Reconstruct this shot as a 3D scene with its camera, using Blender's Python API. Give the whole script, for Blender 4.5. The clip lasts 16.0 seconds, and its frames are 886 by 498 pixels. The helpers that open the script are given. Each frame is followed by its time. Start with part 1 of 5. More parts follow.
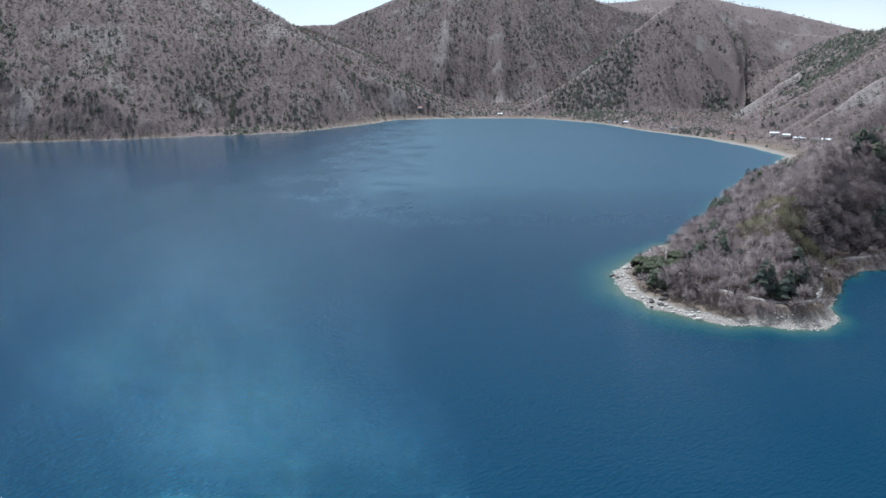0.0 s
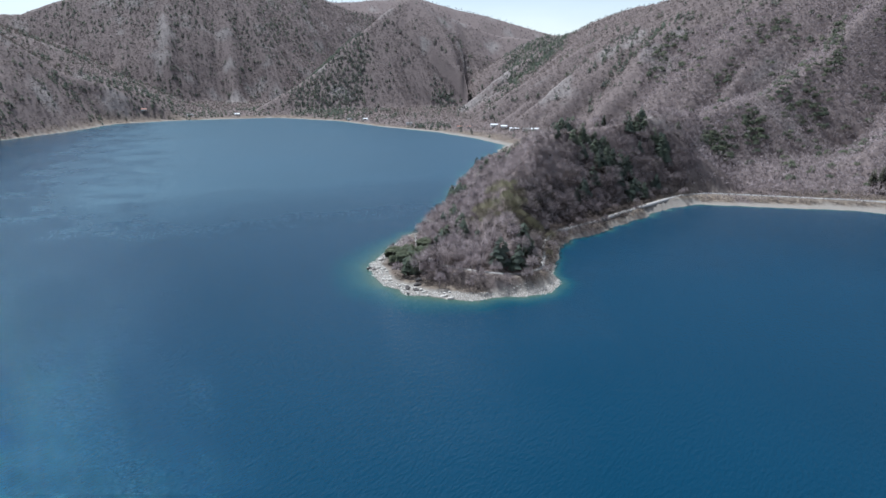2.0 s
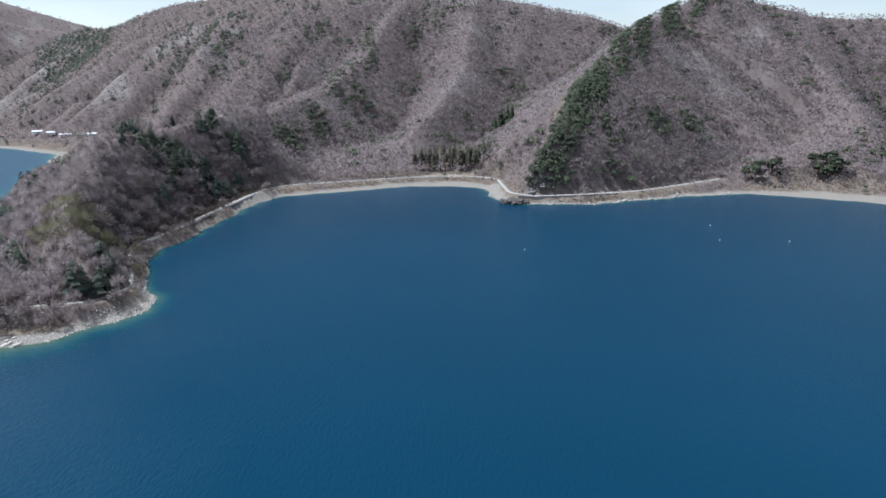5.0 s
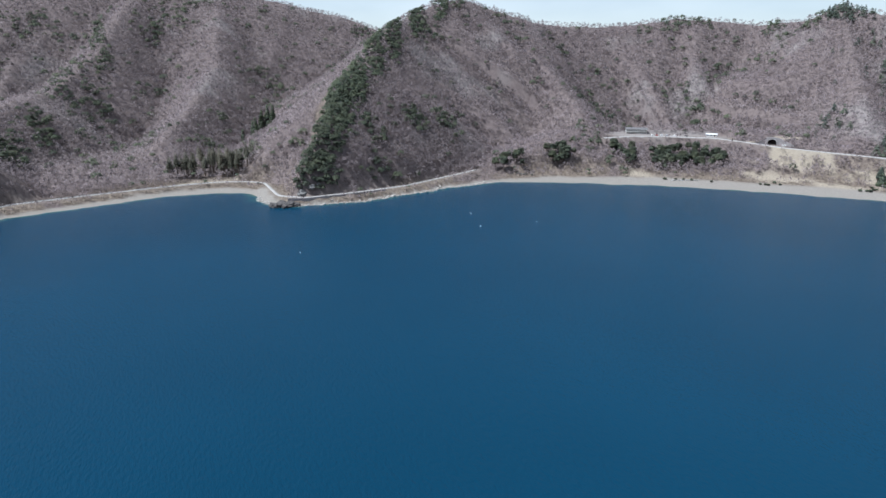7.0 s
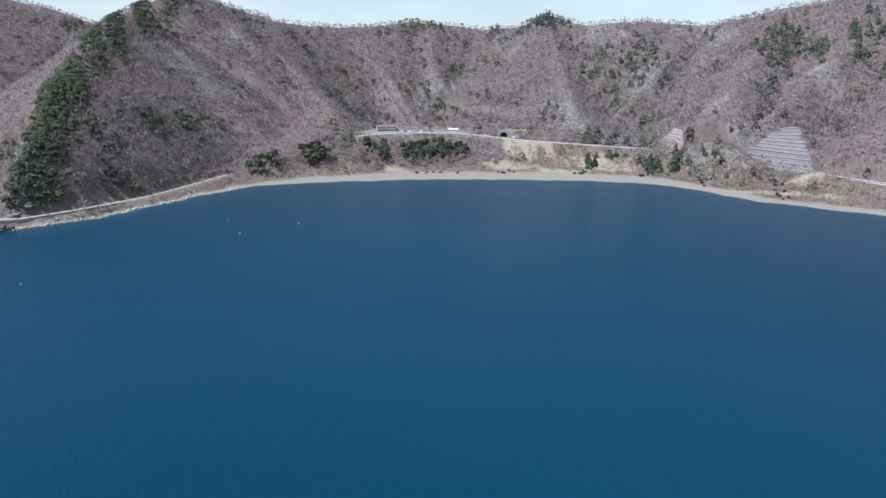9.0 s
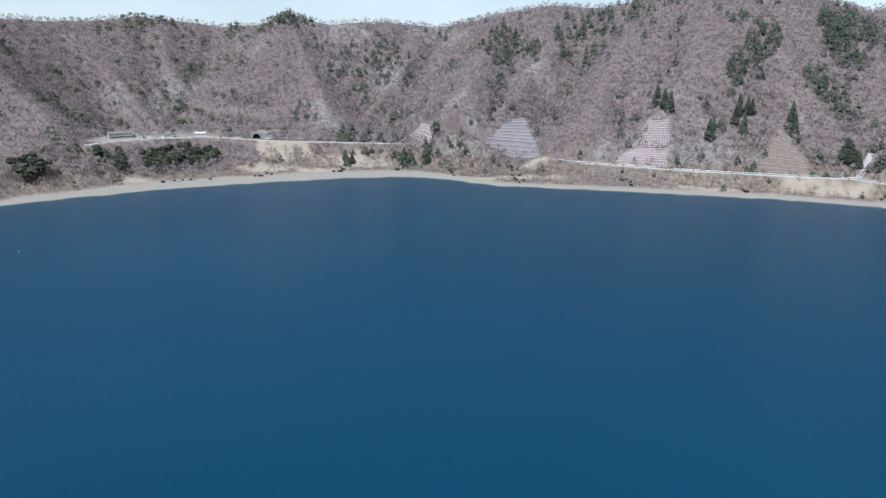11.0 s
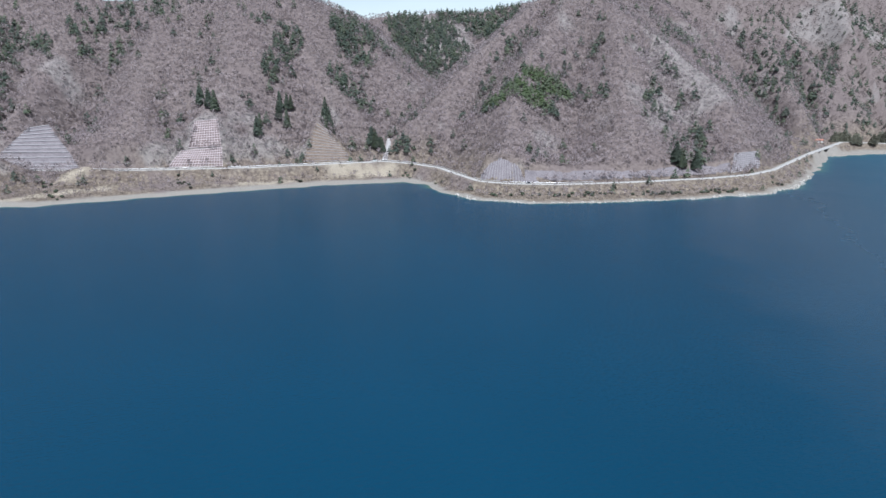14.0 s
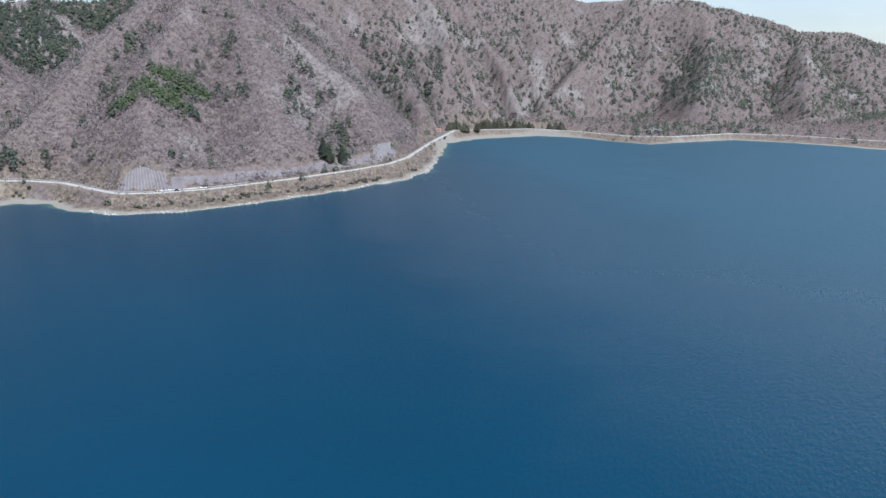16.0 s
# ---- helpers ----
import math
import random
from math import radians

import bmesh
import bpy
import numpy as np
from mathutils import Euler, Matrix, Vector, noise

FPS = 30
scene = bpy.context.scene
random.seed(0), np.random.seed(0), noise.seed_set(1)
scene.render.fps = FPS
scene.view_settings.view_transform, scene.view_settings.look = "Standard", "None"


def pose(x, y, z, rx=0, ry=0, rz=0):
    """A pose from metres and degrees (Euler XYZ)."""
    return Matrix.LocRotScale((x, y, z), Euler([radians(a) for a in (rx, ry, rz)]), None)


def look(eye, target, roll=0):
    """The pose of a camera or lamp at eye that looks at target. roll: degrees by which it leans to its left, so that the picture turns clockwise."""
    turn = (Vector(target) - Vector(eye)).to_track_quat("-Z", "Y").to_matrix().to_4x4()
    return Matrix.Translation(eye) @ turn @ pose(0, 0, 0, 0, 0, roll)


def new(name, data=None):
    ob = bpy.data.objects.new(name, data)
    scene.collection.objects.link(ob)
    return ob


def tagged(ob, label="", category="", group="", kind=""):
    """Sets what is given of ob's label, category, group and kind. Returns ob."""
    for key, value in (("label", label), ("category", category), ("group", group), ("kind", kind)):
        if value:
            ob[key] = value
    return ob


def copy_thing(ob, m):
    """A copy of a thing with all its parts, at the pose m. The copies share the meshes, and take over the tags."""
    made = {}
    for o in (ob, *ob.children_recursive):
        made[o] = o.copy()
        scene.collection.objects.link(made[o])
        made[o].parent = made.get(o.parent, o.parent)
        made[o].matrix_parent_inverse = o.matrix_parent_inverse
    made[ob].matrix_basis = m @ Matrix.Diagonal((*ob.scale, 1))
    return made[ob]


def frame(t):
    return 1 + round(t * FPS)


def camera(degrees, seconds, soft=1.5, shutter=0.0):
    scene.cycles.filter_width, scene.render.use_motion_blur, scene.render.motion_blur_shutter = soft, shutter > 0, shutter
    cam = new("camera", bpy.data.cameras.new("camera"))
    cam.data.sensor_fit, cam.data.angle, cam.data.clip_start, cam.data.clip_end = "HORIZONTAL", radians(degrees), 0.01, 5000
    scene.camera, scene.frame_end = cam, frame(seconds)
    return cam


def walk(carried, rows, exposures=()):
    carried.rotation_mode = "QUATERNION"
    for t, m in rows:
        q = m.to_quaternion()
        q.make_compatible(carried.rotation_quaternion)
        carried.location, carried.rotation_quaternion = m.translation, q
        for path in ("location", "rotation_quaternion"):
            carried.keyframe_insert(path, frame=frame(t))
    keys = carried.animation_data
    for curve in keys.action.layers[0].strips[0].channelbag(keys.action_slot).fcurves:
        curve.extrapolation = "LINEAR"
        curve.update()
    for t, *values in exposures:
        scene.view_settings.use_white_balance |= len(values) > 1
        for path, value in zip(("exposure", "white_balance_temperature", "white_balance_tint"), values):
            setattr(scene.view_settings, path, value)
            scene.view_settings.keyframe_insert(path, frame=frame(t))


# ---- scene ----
cam = camera(71.06, 16.0, 1.5)
PATH = [
    (0.0, pose(0, 0, 110, 74.25, -0.00, 0.00)),
    (0.5, pose(0, 0, 110, 74.24, 0.01, -3.71)),
    (1.0, pose(0, 0, 110, 74.16, -0.08, -9.18)),
    (1.5, pose(0, 0, 110, 74.13, 0.05, -17.02)),
    (2.0, pose(0, 0, 110, 74.10, 0.03, -23.15)),
    (2.5, pose(0, 0, 110, 74.04, -0.04, -29.17)),
    (3.0, pose(0, 0, 110, 74.00, -0.08, -36.47)),
    (3.5, pose(0, 0, 110, 73.96, -0.04, -43.14)),
    (4.0, pose(0, 0, 110, 73.94, -0.03, -48.64)),
    (4.2, pose(0, 0, 110, 73.93, -0.04, -51.19)),
    (6.3, pose(0, 0, 110, 73.95, -0.23, -74.04)),
    (6.5, pose(0, 0, 110, 73.95, -0.24, -76.11)),
    (7.0, pose(0, 0, 110, 73.98, -0.21, -81.89)),
    (7.5, pose(0, 0, 110, 73.98, -0.22, -88.26)),
    (8.0, pose(0, 0, 110, 74.01, -0.26, -93.58)),
    (8.5, pose(0, 0, 110, 74.03, -0.28, -98.62)),
    (9.0, pose(0, 0, 110, 74.05, -0.36, -104.10)),
    (11.3, pose(0, 0, 110, 74.01, 0.04, -129.18)),
    (11.5, pose(0, 0, 110, 74.01, 0.05, -131.16)),
    (12.0, pose(0, 0, 110, 74.02, 0.10, -137.32)),
    (12.5, pose(0, 0, 110, 74.01, 0.08, -143.56)),
    (13.0, pose(0, 0, 110, 73.98, 0.10, -150.05)),
    (13.5, pose(0, 0, 110, 73.95, 0.07, -157.69)),
    (14.0, pose(0, 0, 110, 73.92, 0.02, -165.61)),
    (14.5, pose(0, 0, 110, 73.88, 0.02, -173.13)),
    (15.0, pose(0, 0, 110, 73.85, 0.02, -180.74)),
    (15.5, pose(0, 0, 110, 73.84, 0.01, -188.53)),
    (16.0, pose(0, 0, 110, 73.83, -0.05, -197.03)),
]
walk(cam, PATH, [(0, 0.74, 5700, 7), (16, 0.74, 5700, 7)])

# ---- world and sun ----
SUN_AZIMUTH, SUN_HEIGHT = 344.0, 61.0        # degrees clockwise from +y, degrees up
world = bpy.data.worlds.new("sky")
scene.world = world
world.use_nodes = True
wn = world.node_tree.nodes
sky = wn.new("ShaderNodeTexSky")
sky.sky_type, sky.sun_disc = "NISHITA", False
sky.sun_elevation, sky.sun_rotation = radians(SUN_HEIGHT), radians(SUN_AZIMUTH)
sky.air_density, sky.dust_density, sky.ozone_density = 1.0, 0.7, 0.9
# a thin, streaky veil of high cloud lies over the blue
cloud_map = wn.new("ShaderNodeMapping")
cloud_map.inputs["Scale"].default_value = (1.0, 1.6, 5.0)
world.node_tree.links.new(wn.new("ShaderNodeTexCoord").outputs["Generated"], cloud_map.inputs[0])
cloud = wn.new("ShaderNodeTexNoise")
cloud.inputs["Scale"].default_value, cloud.inputs["Detail"].default_value = 2.2, 6.0
world.node_tree.links.new(cloud_map.outputs[0], cloud.inputs["Vector"])
veil = wn.new("ShaderNodeValToRGB")
veil.color_ramp.elements[0].position, veil.color_ramp.elements[0].color = 0.35, (2.1, 2.07, 2.03, 1)
veil.color_ramp.elements[1].position, veil.color_ramp.elements[1].color = 0.68, (2.9, 2.78, 2.65, 1)
world.node_tree.links.new(cloud.outputs[0], veil.inputs[0])
veiled = wn.new("ShaderNodeMix")
veiled.data_type, veiled.inputs[0].default_value = "RGBA", 0.7
world.node_tree.links.new(sky.outputs[0], veiled.inputs[6])
world.node_tree.links.new(veil.outputs[0], veiled.inputs[7])
world.node_tree.links.new(veiled.outputs[2], wn["Background"].inputs[0])
wn["Background"].inputs[1].default_value = 0.15
sun = new("sun", bpy.data.lights.new("sun", "SUN"))
sun.data.energy, sun.data.angle, sun.data.color = 3.9, radians(0.7), (1.0, 0.96, 0.92)
to_sun = Vector((math.sin(radians(SUN_AZIMUTH)) * math.cos(radians(SUN_HEIGHT)),
                 math.cos(radians(SUN_AZIMUTH)) * math.cos(radians(SUN_HEIGHT)), math.sin(radians(SUN_HEIGHT))))
sun.matrix_world = look(to_sun * 900, (0, 0, 0))


# ---- materials ----
def mat(name, rough=0.9, spec=0.3):
    m = bpy.data.materials.new(name)
    m.use_nodes = True
    b = m.node_tree.nodes["Principled BSDF"]
    b.inputs["Roughness"].default_value = rough
    b.inputs["Specular IOR Level"].default_value = spec
    return m, m.node_tree.nodes, m.node_tree.links, b


def noise_node(nodes, links, scale, detail=4.0, rough=0.6, vector=None):
    n = nodes.new("ShaderNodeTexNoise")
    n.inputs["Scale"].default_value, n.inputs["Detail"].default_value = scale, detail
    n.inputs["Roughness"].default_value = rough
    if vector is None:
        vector = nodes.new("ShaderNodeNewGeometry").outputs["Position"]
    links.new(vector, n.inputs["Vector"])
    return n


def ramp(nodes, links, source, stops):
    r = nodes.new("ShaderNodeValToRGB")
    links.new(source, r.inputs[0])
    e = r.color_ramp.elements
    while len(e) < len(stops):
        e.new(0.5)
    for k, (p, c) in enumerate(stops):
        e[k].position, e[k].color = p, (*c, 1)
    return r.outputs[0]


def mix(nodes, links, fac, a, b, how="MIX"):
    m = nodes.new("ShaderNodeMix")
    m.data_type, m.blend_type = "RGBA", how
    for sock, v in ((m.inputs[0], fac), (m.inputs[6], a), (m.inputs[7], b)):
        if isinstance(v, (int, float)):
            sock.default_value = v
        elif isinstance(v, tuple):
            sock.default_value = (*v, 1)
        else:
            links.new(v, sock)
    return m.outputs[2]


def bump(nodes, links, bsdf, height, strength, distance):
    b = nodes.new("ShaderNodeBump")
    b.inputs["Strength"].default_value, b.inputs["Distance"].default_value = strength, distance
    links.new(height, b.inputs["Height"])
    links.new(b.outputs[0], bsdf.inputs["Normal"])


def attribute(nodes, name):
    a = nodes.new("ShaderNodeAttribute")
    a.attribute_name = name
    return a


def rough_mat(name, dark, light, scale, rough=0.9, bump_size=0.0, fine=None, spec=0.2):
    """Two-scale mottled surface between two colours."""
    m, nodes, links, b = mat(name, rough, spec)
    big = noise_node(nodes, links, scale, 6)
    small = noise_node(nodes, links, fine or scale * 9, 3)
    c = ramp(nodes, links, big.outputs[0], [(0.3, dark), (0.7, light)])
    c = mix(nodes, links, 0.5, c, ramp(nodes, links, small.outputs[0], [(0.3, tuple(v * 0.7 for v in dark)), (0.7, tuple(min(1, v * 1.15) for v in light))]))
    links.new(c, b.inputs["Base Color"])
    if bump_size:
        bump(nodes, links, b, small.outputs[0], 0.7, bump_size)
    return m


def leaf_mat(name, stops, rough=0.8, through_light=0.42, air=0.48):
    """Foliage or twigs: a shade for each plant from its tint, with drifts over the hillside."""
    m, nodes, links, b = mat(name, rough, 0.15)
    drift = noise_node(nodes, links, 0.012, 4)
    c = ramp(nodes, links, attribute(nodes, "tint").outputs["Fac"], stops)
    c = mix(nodes, links, ramp(nodes, links, drift.outputs[0], [(0.35, (0, 0, 0)), (0.7, (0.6, 0.6, 0.6))]), c,
            mix(nodes, links, 1.0, c, (0.84, 0.80, 0.86), "MULTIPLY"))
    links.new(c, b.inputs["Base Color"])
    # a crown of fine twigs or needles is lit as one soft body, not blade by blade
    body = nodes.new("ShaderNodeMix")
    body.data_type = "VECTOR"
    body.inputs[0].default_value = 0.88
    links.new(nodes.new("ShaderNodeNewGeometry").outputs["Normal"], body.inputs[4])
    links.new(attribute(nodes, "lean").outputs["Vector"], body.inputs[5])
    unit = nodes.new("ShaderNodeVectorMath")
    unit.operation = "NORMALIZE"
    links.new(body.outputs[1], unit.inputs[0])
    links.new(unit.outputs[0], b.inputs["Normal"])
    # light also passes through between the blades
    glow = nodes.new("ShaderNodeBsdfTranslucent")
    links.new(c, glow.inputs["Color"])
    links.new(unit.outputs[0], glow.inputs["Normal"])
    both = nodes.new("ShaderNodeMixShader")
    both.inputs[0].default_value = through_light
    links.new(b.outputs[0], both.inputs[1])
    links.new(glow.outputs[0], both.inputs[2])
    # each blade stands for a spray of fine twigs or needles with air between them
    spray = nodes.new("ShaderNodeMixShader")
    spray.inputs[0].default_value = air
    links.new(both.outputs[0], spray.inputs[1])
    links.new(nodes.new("ShaderNodeBsdfTransparent").outputs[0], spray.inputs[2])
    links.new(spray.outputs[0], nodes["Material Output"].inputs["Surface"])
    return m


# land: litter, sand, meadow and bare rock by zone
LAND, nodes, links, b = mat("land", 0.95, 0.1)
zone = attribute(nodes, "zone")
split = nodes.new("ShaderNodeSeparateXYZ")
links.new(zone.outputs["Vector"], split.inputs[0])
n1, n2, n3 = noise_node(nodes, links, 0.03, 5), noise_node(nodes, links, 0.35, 4), noise_node(nodes, links, 2.2, 3)
litter = ramp(nodes, links, n2.outputs[0], [(0.3, (0.125, 0.103, 0.096)), (0.55, (0.165, 0.138, 0.128)), (0.75, (0.205, 0.174, 0.158))])
litter = mix(nodes, links, n1.outputs[0], litter, mix(nodes, links, 1.0, litter, (0.75, 0.72, 0.78), "MULTIPLY"))
sand = ramp(nodes, links, n3.outputs[0], [(0.3, (0.17, 0.157, 0.142)), (0.5, (0.23, 0.213, 0.19)), (0.72, (0.30, 0.278, 0.245))])
sand = mix(nodes, links, n2.outputs[0], sand, mix(nodes, links, 1.0, sand, (0.82, 0.82, 0.83), "MULTIPLY"))
meadow = ramp(nodes, links, n2.outputs[0], [(0.28, (0.09, 0.072, 0.06)), (0.5, (0.135, 0.11, 0.09)), (0.66, (0.22, 0.186, 0.143)), (0.8, (0.125, 0.105, 0.075))])
rock = ramp(nodes, links, n3.outputs[0], [(0.3, (0.17, 0.16, 0.155)), (0.7, (0.34, 0.325, 0.31))])
c = mix(nodes, links, split.outputs[1], litter, meadow)
straw = ramp(nodes, links, n3.outputs[0], [(0.3, (0.16, 0.132, 0.105)), (0.5, (0.27, 0.235, 0.185)), (0.75, (0.38, 0.34, 0.275))])
c = mix(nodes, links, attribute(nodes, "straw").outputs["Fac"], c, straw)
c = mix(nodes, links, split.outputs[0], c, sand)
c = mix(nodes, links, split.outputs[2], c, rock)
links.new(c, b.inputs["Base Color"])
bump(nodes, links, b, n3.outputs[0], 0.8, 0.25)

# lake: deep blue body, turquoise over the shallows, two sizes of ripples
WATER, nodes, links, b = mat("lake_water", 0.07, 0.5)
b.inputs["IOR"].default_value = 1.333
shallow = attribute(nodes, "shallow").outputs["Fac"]
nb = noise_node(nodes, links, 0.0035, 3)
deep = ramp(nodes, links, nb.outputs[0], [(0.35, (0.004, 0.0285, 0.057)), (0.65, (0.0045, 0.0325, 0.065))])
body = ramp(nodes, links, shallow, [(0.0, (0.004, 0.0305, 0.061)), (0.35, (0.004, 0.042, 0.066)), (0.7, (0.02, 0.066, 0.076)), (0.92, (0.05, 0.09, 0.072)), (1.0, (0.085, 0.092, 0.07))])
fac = nodes.new("ShaderNodeMath")
fac.operation, fac.use_clamp = "MULTIPLY", True
links.new(shallow, fac.inputs[0])
fac.inputs[1].default_value = 4.0
links.new(mix(nodes, links, fac.outputs[0], deep, body), b.inputs["Base Color"])
stretch = nodes.new("ShaderNodeMapping")
stretch.inputs["Scale"].default_value = (1.0, 0.42, 1.0)
turned = nodes.new("ShaderNodeMapping")
turned.inputs["Rotation"].default_value = (0, 0, radians(58))
links.new(nodes.new("ShaderNodeNewGeometry").outputs["Position"], turned.inputs[0])
links.new(turned.outputs[0], stretch.inputs[0])
w1 = noise_node(nodes, links, 0.9, 3, 0.6, stretch.outputs[0])
w2 = noise_node(nodes, links, 0.02, 3, 0.6)


def arithmetic(how, a_, b_, c_=0.0):
    n_ = nodes.new("ShaderNodeMath")
    n_.operation = how
    for sock, v_ in zip(n_.inputs, (a_, b_, c_)):
        if isinstance(v_, (int, float)):
            sock.default_value = v_
        else:
            links.new(v_, sock)
    return n_.outputs[0]


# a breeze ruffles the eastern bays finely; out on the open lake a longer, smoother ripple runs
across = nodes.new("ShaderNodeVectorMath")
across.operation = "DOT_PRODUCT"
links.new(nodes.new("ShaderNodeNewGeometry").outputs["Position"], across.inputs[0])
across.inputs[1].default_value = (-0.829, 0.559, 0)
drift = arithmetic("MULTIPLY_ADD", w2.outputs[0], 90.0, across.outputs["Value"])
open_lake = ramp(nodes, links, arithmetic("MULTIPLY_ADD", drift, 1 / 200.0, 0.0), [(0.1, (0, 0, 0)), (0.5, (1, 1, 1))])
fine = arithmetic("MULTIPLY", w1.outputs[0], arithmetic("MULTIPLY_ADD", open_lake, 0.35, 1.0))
w3 = noise_node(nodes, links, 1.0, 1, 0.5, stretch.outputs[0])
crest = ramp(nodes, links, w3.outputs[0], [(0.0, (0, 0, 0)), (0.56, (0.02, 0.02, 0.02)), (0.70, (0.6, 0.6, 0.6)), (0.85, (1, 1, 1))])
w4 = noise_node(nodes, links, 0.36, 2, 0.45, stretch.outputs[0])
swell = arithmetic("MULTIPLY_ADD", crest, 0.22, arithmetic("MULTIPLY", w4.outputs[0], 0.44))
# fine capillary waves roughen the steep crests
place = nodes.new("ShaderNodeSeparateXYZ")
links.new(nodes.new("ShaderNodeNewGeometry").outputs["Position"], place.inputs[0])
streaks = arithmetic("MULTIPLY_ADD", w2.outputs[0], 240.0, -120.0)
wind_sheen_north = ramp(nodes, links, arithmetic("MULTIPLY", arithmetic("MULTIPLY_ADD", streaks, 0.5, place.outputs[1]), 0.001), [(0.24, (0, 0, 0)), (0.64, (1, 1, 1))])
# leaves the northwestern water without the added sheen
sheen_limit = ramp(nodes, links, arithmetic("MULTIPLY_ADD", arithmetic("ADD", place.outputs[0], streaks), 0.001, 0.5), [(0.2, (0, 0, 0)), (0.48, (1, 1, 1))])
wind_sheen_north = arithmetic("MULTIPLY", wind_sheen_north, sheen_limit)
wind_sheen_west = ramp(nodes, links, arithmetic("MULTIPLY", arithmetic("SUBTRACT", arithmetic("MULTIPLY", streaks, 0.4), place.outputs[0]), 0.001), [(0.06, (0, 0, 0)), (0.34, (1, 1, 1))])
wind_sheen_west = arithmetic("MULTIPLY", wind_sheen_west, ramp(nodes, links, arithmetic("MULTIPLY", place.outputs[1], -0.001), [(0.0, (0, 0, 0)), (0.3, (1, 1, 1))]))
wind_sheen = arithmetic("MAXIMUM", wind_sheen_north, wind_sheen_west)
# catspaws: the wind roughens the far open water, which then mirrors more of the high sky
links.new(arithmetic("MULTIPLY_ADD", wind_sheen, 0.36, arithmetic("MULTIPLY_ADD", arithmetic("MULTIPLY_ADD", crest, 0.05, -0.08), open_lake, 0.13)), b.inputs["Roughness"])
# sheen of the bright sky put in by zone: raised IOR and specular tint
links.new(arithmetic("MULTIPLY_ADD", wind_sheen_west, 0.7, arithmetic("MULTIPLY_ADD", wind_sheen_north, 0.25, arithmetic("MULTIPLY_ADD", open_lake, 0.15, 1.10))), b.inputs["IOR"])
links.new(mix(nodes, links, wind_sheen, (0.10, 0.80, 1.0), (0.35, 0.85, 1.0)), b.inputs["Specular Tint"])
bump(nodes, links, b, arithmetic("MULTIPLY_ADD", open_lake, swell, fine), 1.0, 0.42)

ASPHALT = rough_mat("asphalt_pale", (0.26, 0.25, 0.24), (0.36, 0.35, 0.335), 0.12, 0.9, 0.01)
# the dark end is the shade put into the far woods' twigs
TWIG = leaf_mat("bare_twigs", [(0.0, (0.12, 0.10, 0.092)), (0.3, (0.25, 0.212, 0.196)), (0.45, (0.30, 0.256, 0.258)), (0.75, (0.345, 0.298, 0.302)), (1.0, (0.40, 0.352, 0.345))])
CONIFER = leaf_mat("dark_conifer", [(0.0, (0.078, 0.10, 0.082)), (0.5, (0.105, 0.13, 0.10)), (0.9, (0.13, 0.155, 0.105)), (1.0, (0.105, 0.145, 0.07))], air=0.15)
PINE = leaf_mat("pine_needles", [(0.0, (0.088, 0.108, 0.078)), (0.5, (0.122, 0.146, 0.098)), (1.0, (0.16, 0.182, 0.115))], air=0.15)
BRUSH = leaf_mat("dry_brush", [(0.0, (0.09, 0.07, 0.058)), (0.45, (0.165, 0.137, 0.122)), (0.8, (0.235, 0.20, 0.175)), (0.95, (0.33, 0.285, 0.215)), (1.0, (0.11, 0.12, 0.065))])
GROVE = leaf_mat("thin_pine_crowns", [(0.0, (0.14, 0.142, 0.11)), (0.5, (0.18, 0.182, 0.135)), (1.0, (0.23, 0.22, 0.17))], air=0.55)
BUDS = leaf_mat("budding_twigs", [(0.0, (0.135, 0.115, 0.09)), (0.4, (0.165, 0.155, 0.10)), (0.8, (0.20, 0.20, 0.12)), (1.0, (0.26, 0.235, 0.165))])
CONCRETE = rough_mat("weathered_concrete", (0.24, 0.225, 0.225), (0.36, 0.34, 0.335), 0.25, 0.85, 0.03)
SPRAYED = rough_mat("sprayed_concrete", (0.11, 0.098, 0.106), (0.215, 0.194, 0.203), 0.12, 0.95, 0.12, 0.9)
PINK_BEAM = rough_mat("pinkish_concrete_beams", (0.36, 0.30, 0.305), (0.52, 0.455, 0.46), 0.4, 0.85, 0.02)
PALE_BEAM = rough_mat("pale_concrete_beams", (0.23, 0.217, 0.226), (0.36, 0.343, 0.352), 0.4, 0.85, 0.02)
BARE_EARTH = rough_mat("bare_earth", (0.09, 0.07, 0.068), (0.19, 0.15, 0.14), 0.3, 0.95, 0.1)
RUBBLE = rough_mat("tan_rubble", (0.07, 0.055, 0.05), (0.22, 0.175, 0.14), 0.35, 0.95, 0.25, 0.8)
BOULDER = rough_mat("pale_boulders", (0.36, 0.34, 0.31), (0.54, 0.515, 0.475), 0.5, 0.9, 0.06)
SHORE_STONE = rough_mat("grey_shore_stones", (0.27, 0.255, 0.235), (0.48, 0.455, 0.42), 0.5, 0.9, 0.06)
DARK_ROCK = rough_mat("dark_rock", (0.045, 0.042, 0.042), (0.13, 0.12, 0.115), 0.8, 0.85, 0.1)
GREY_ROCK = rough_mat("grey_rock", (0.10, 0.098, 0.095), (0.22, 0.215, 0.21), 0.7, 0.9, 0.12)
BARK = rough_mat("bark", (0.09, 0.07, 0.055), (0.19, 0.15, 0.12), 1.2, 0.95, 0.03)
PLASTER = rough_mat("white_plaster", (0.66, 0.65, 0.62), (0.78, 0.77, 0.74), 0.3, 0.8, 0.01)
ROOF_DARK = rough_mat("dark_roof_sheet", (0.10, 0.10, 0.105), (0.17, 0.165, 0.165), 0.5, 0.6, 0.02)
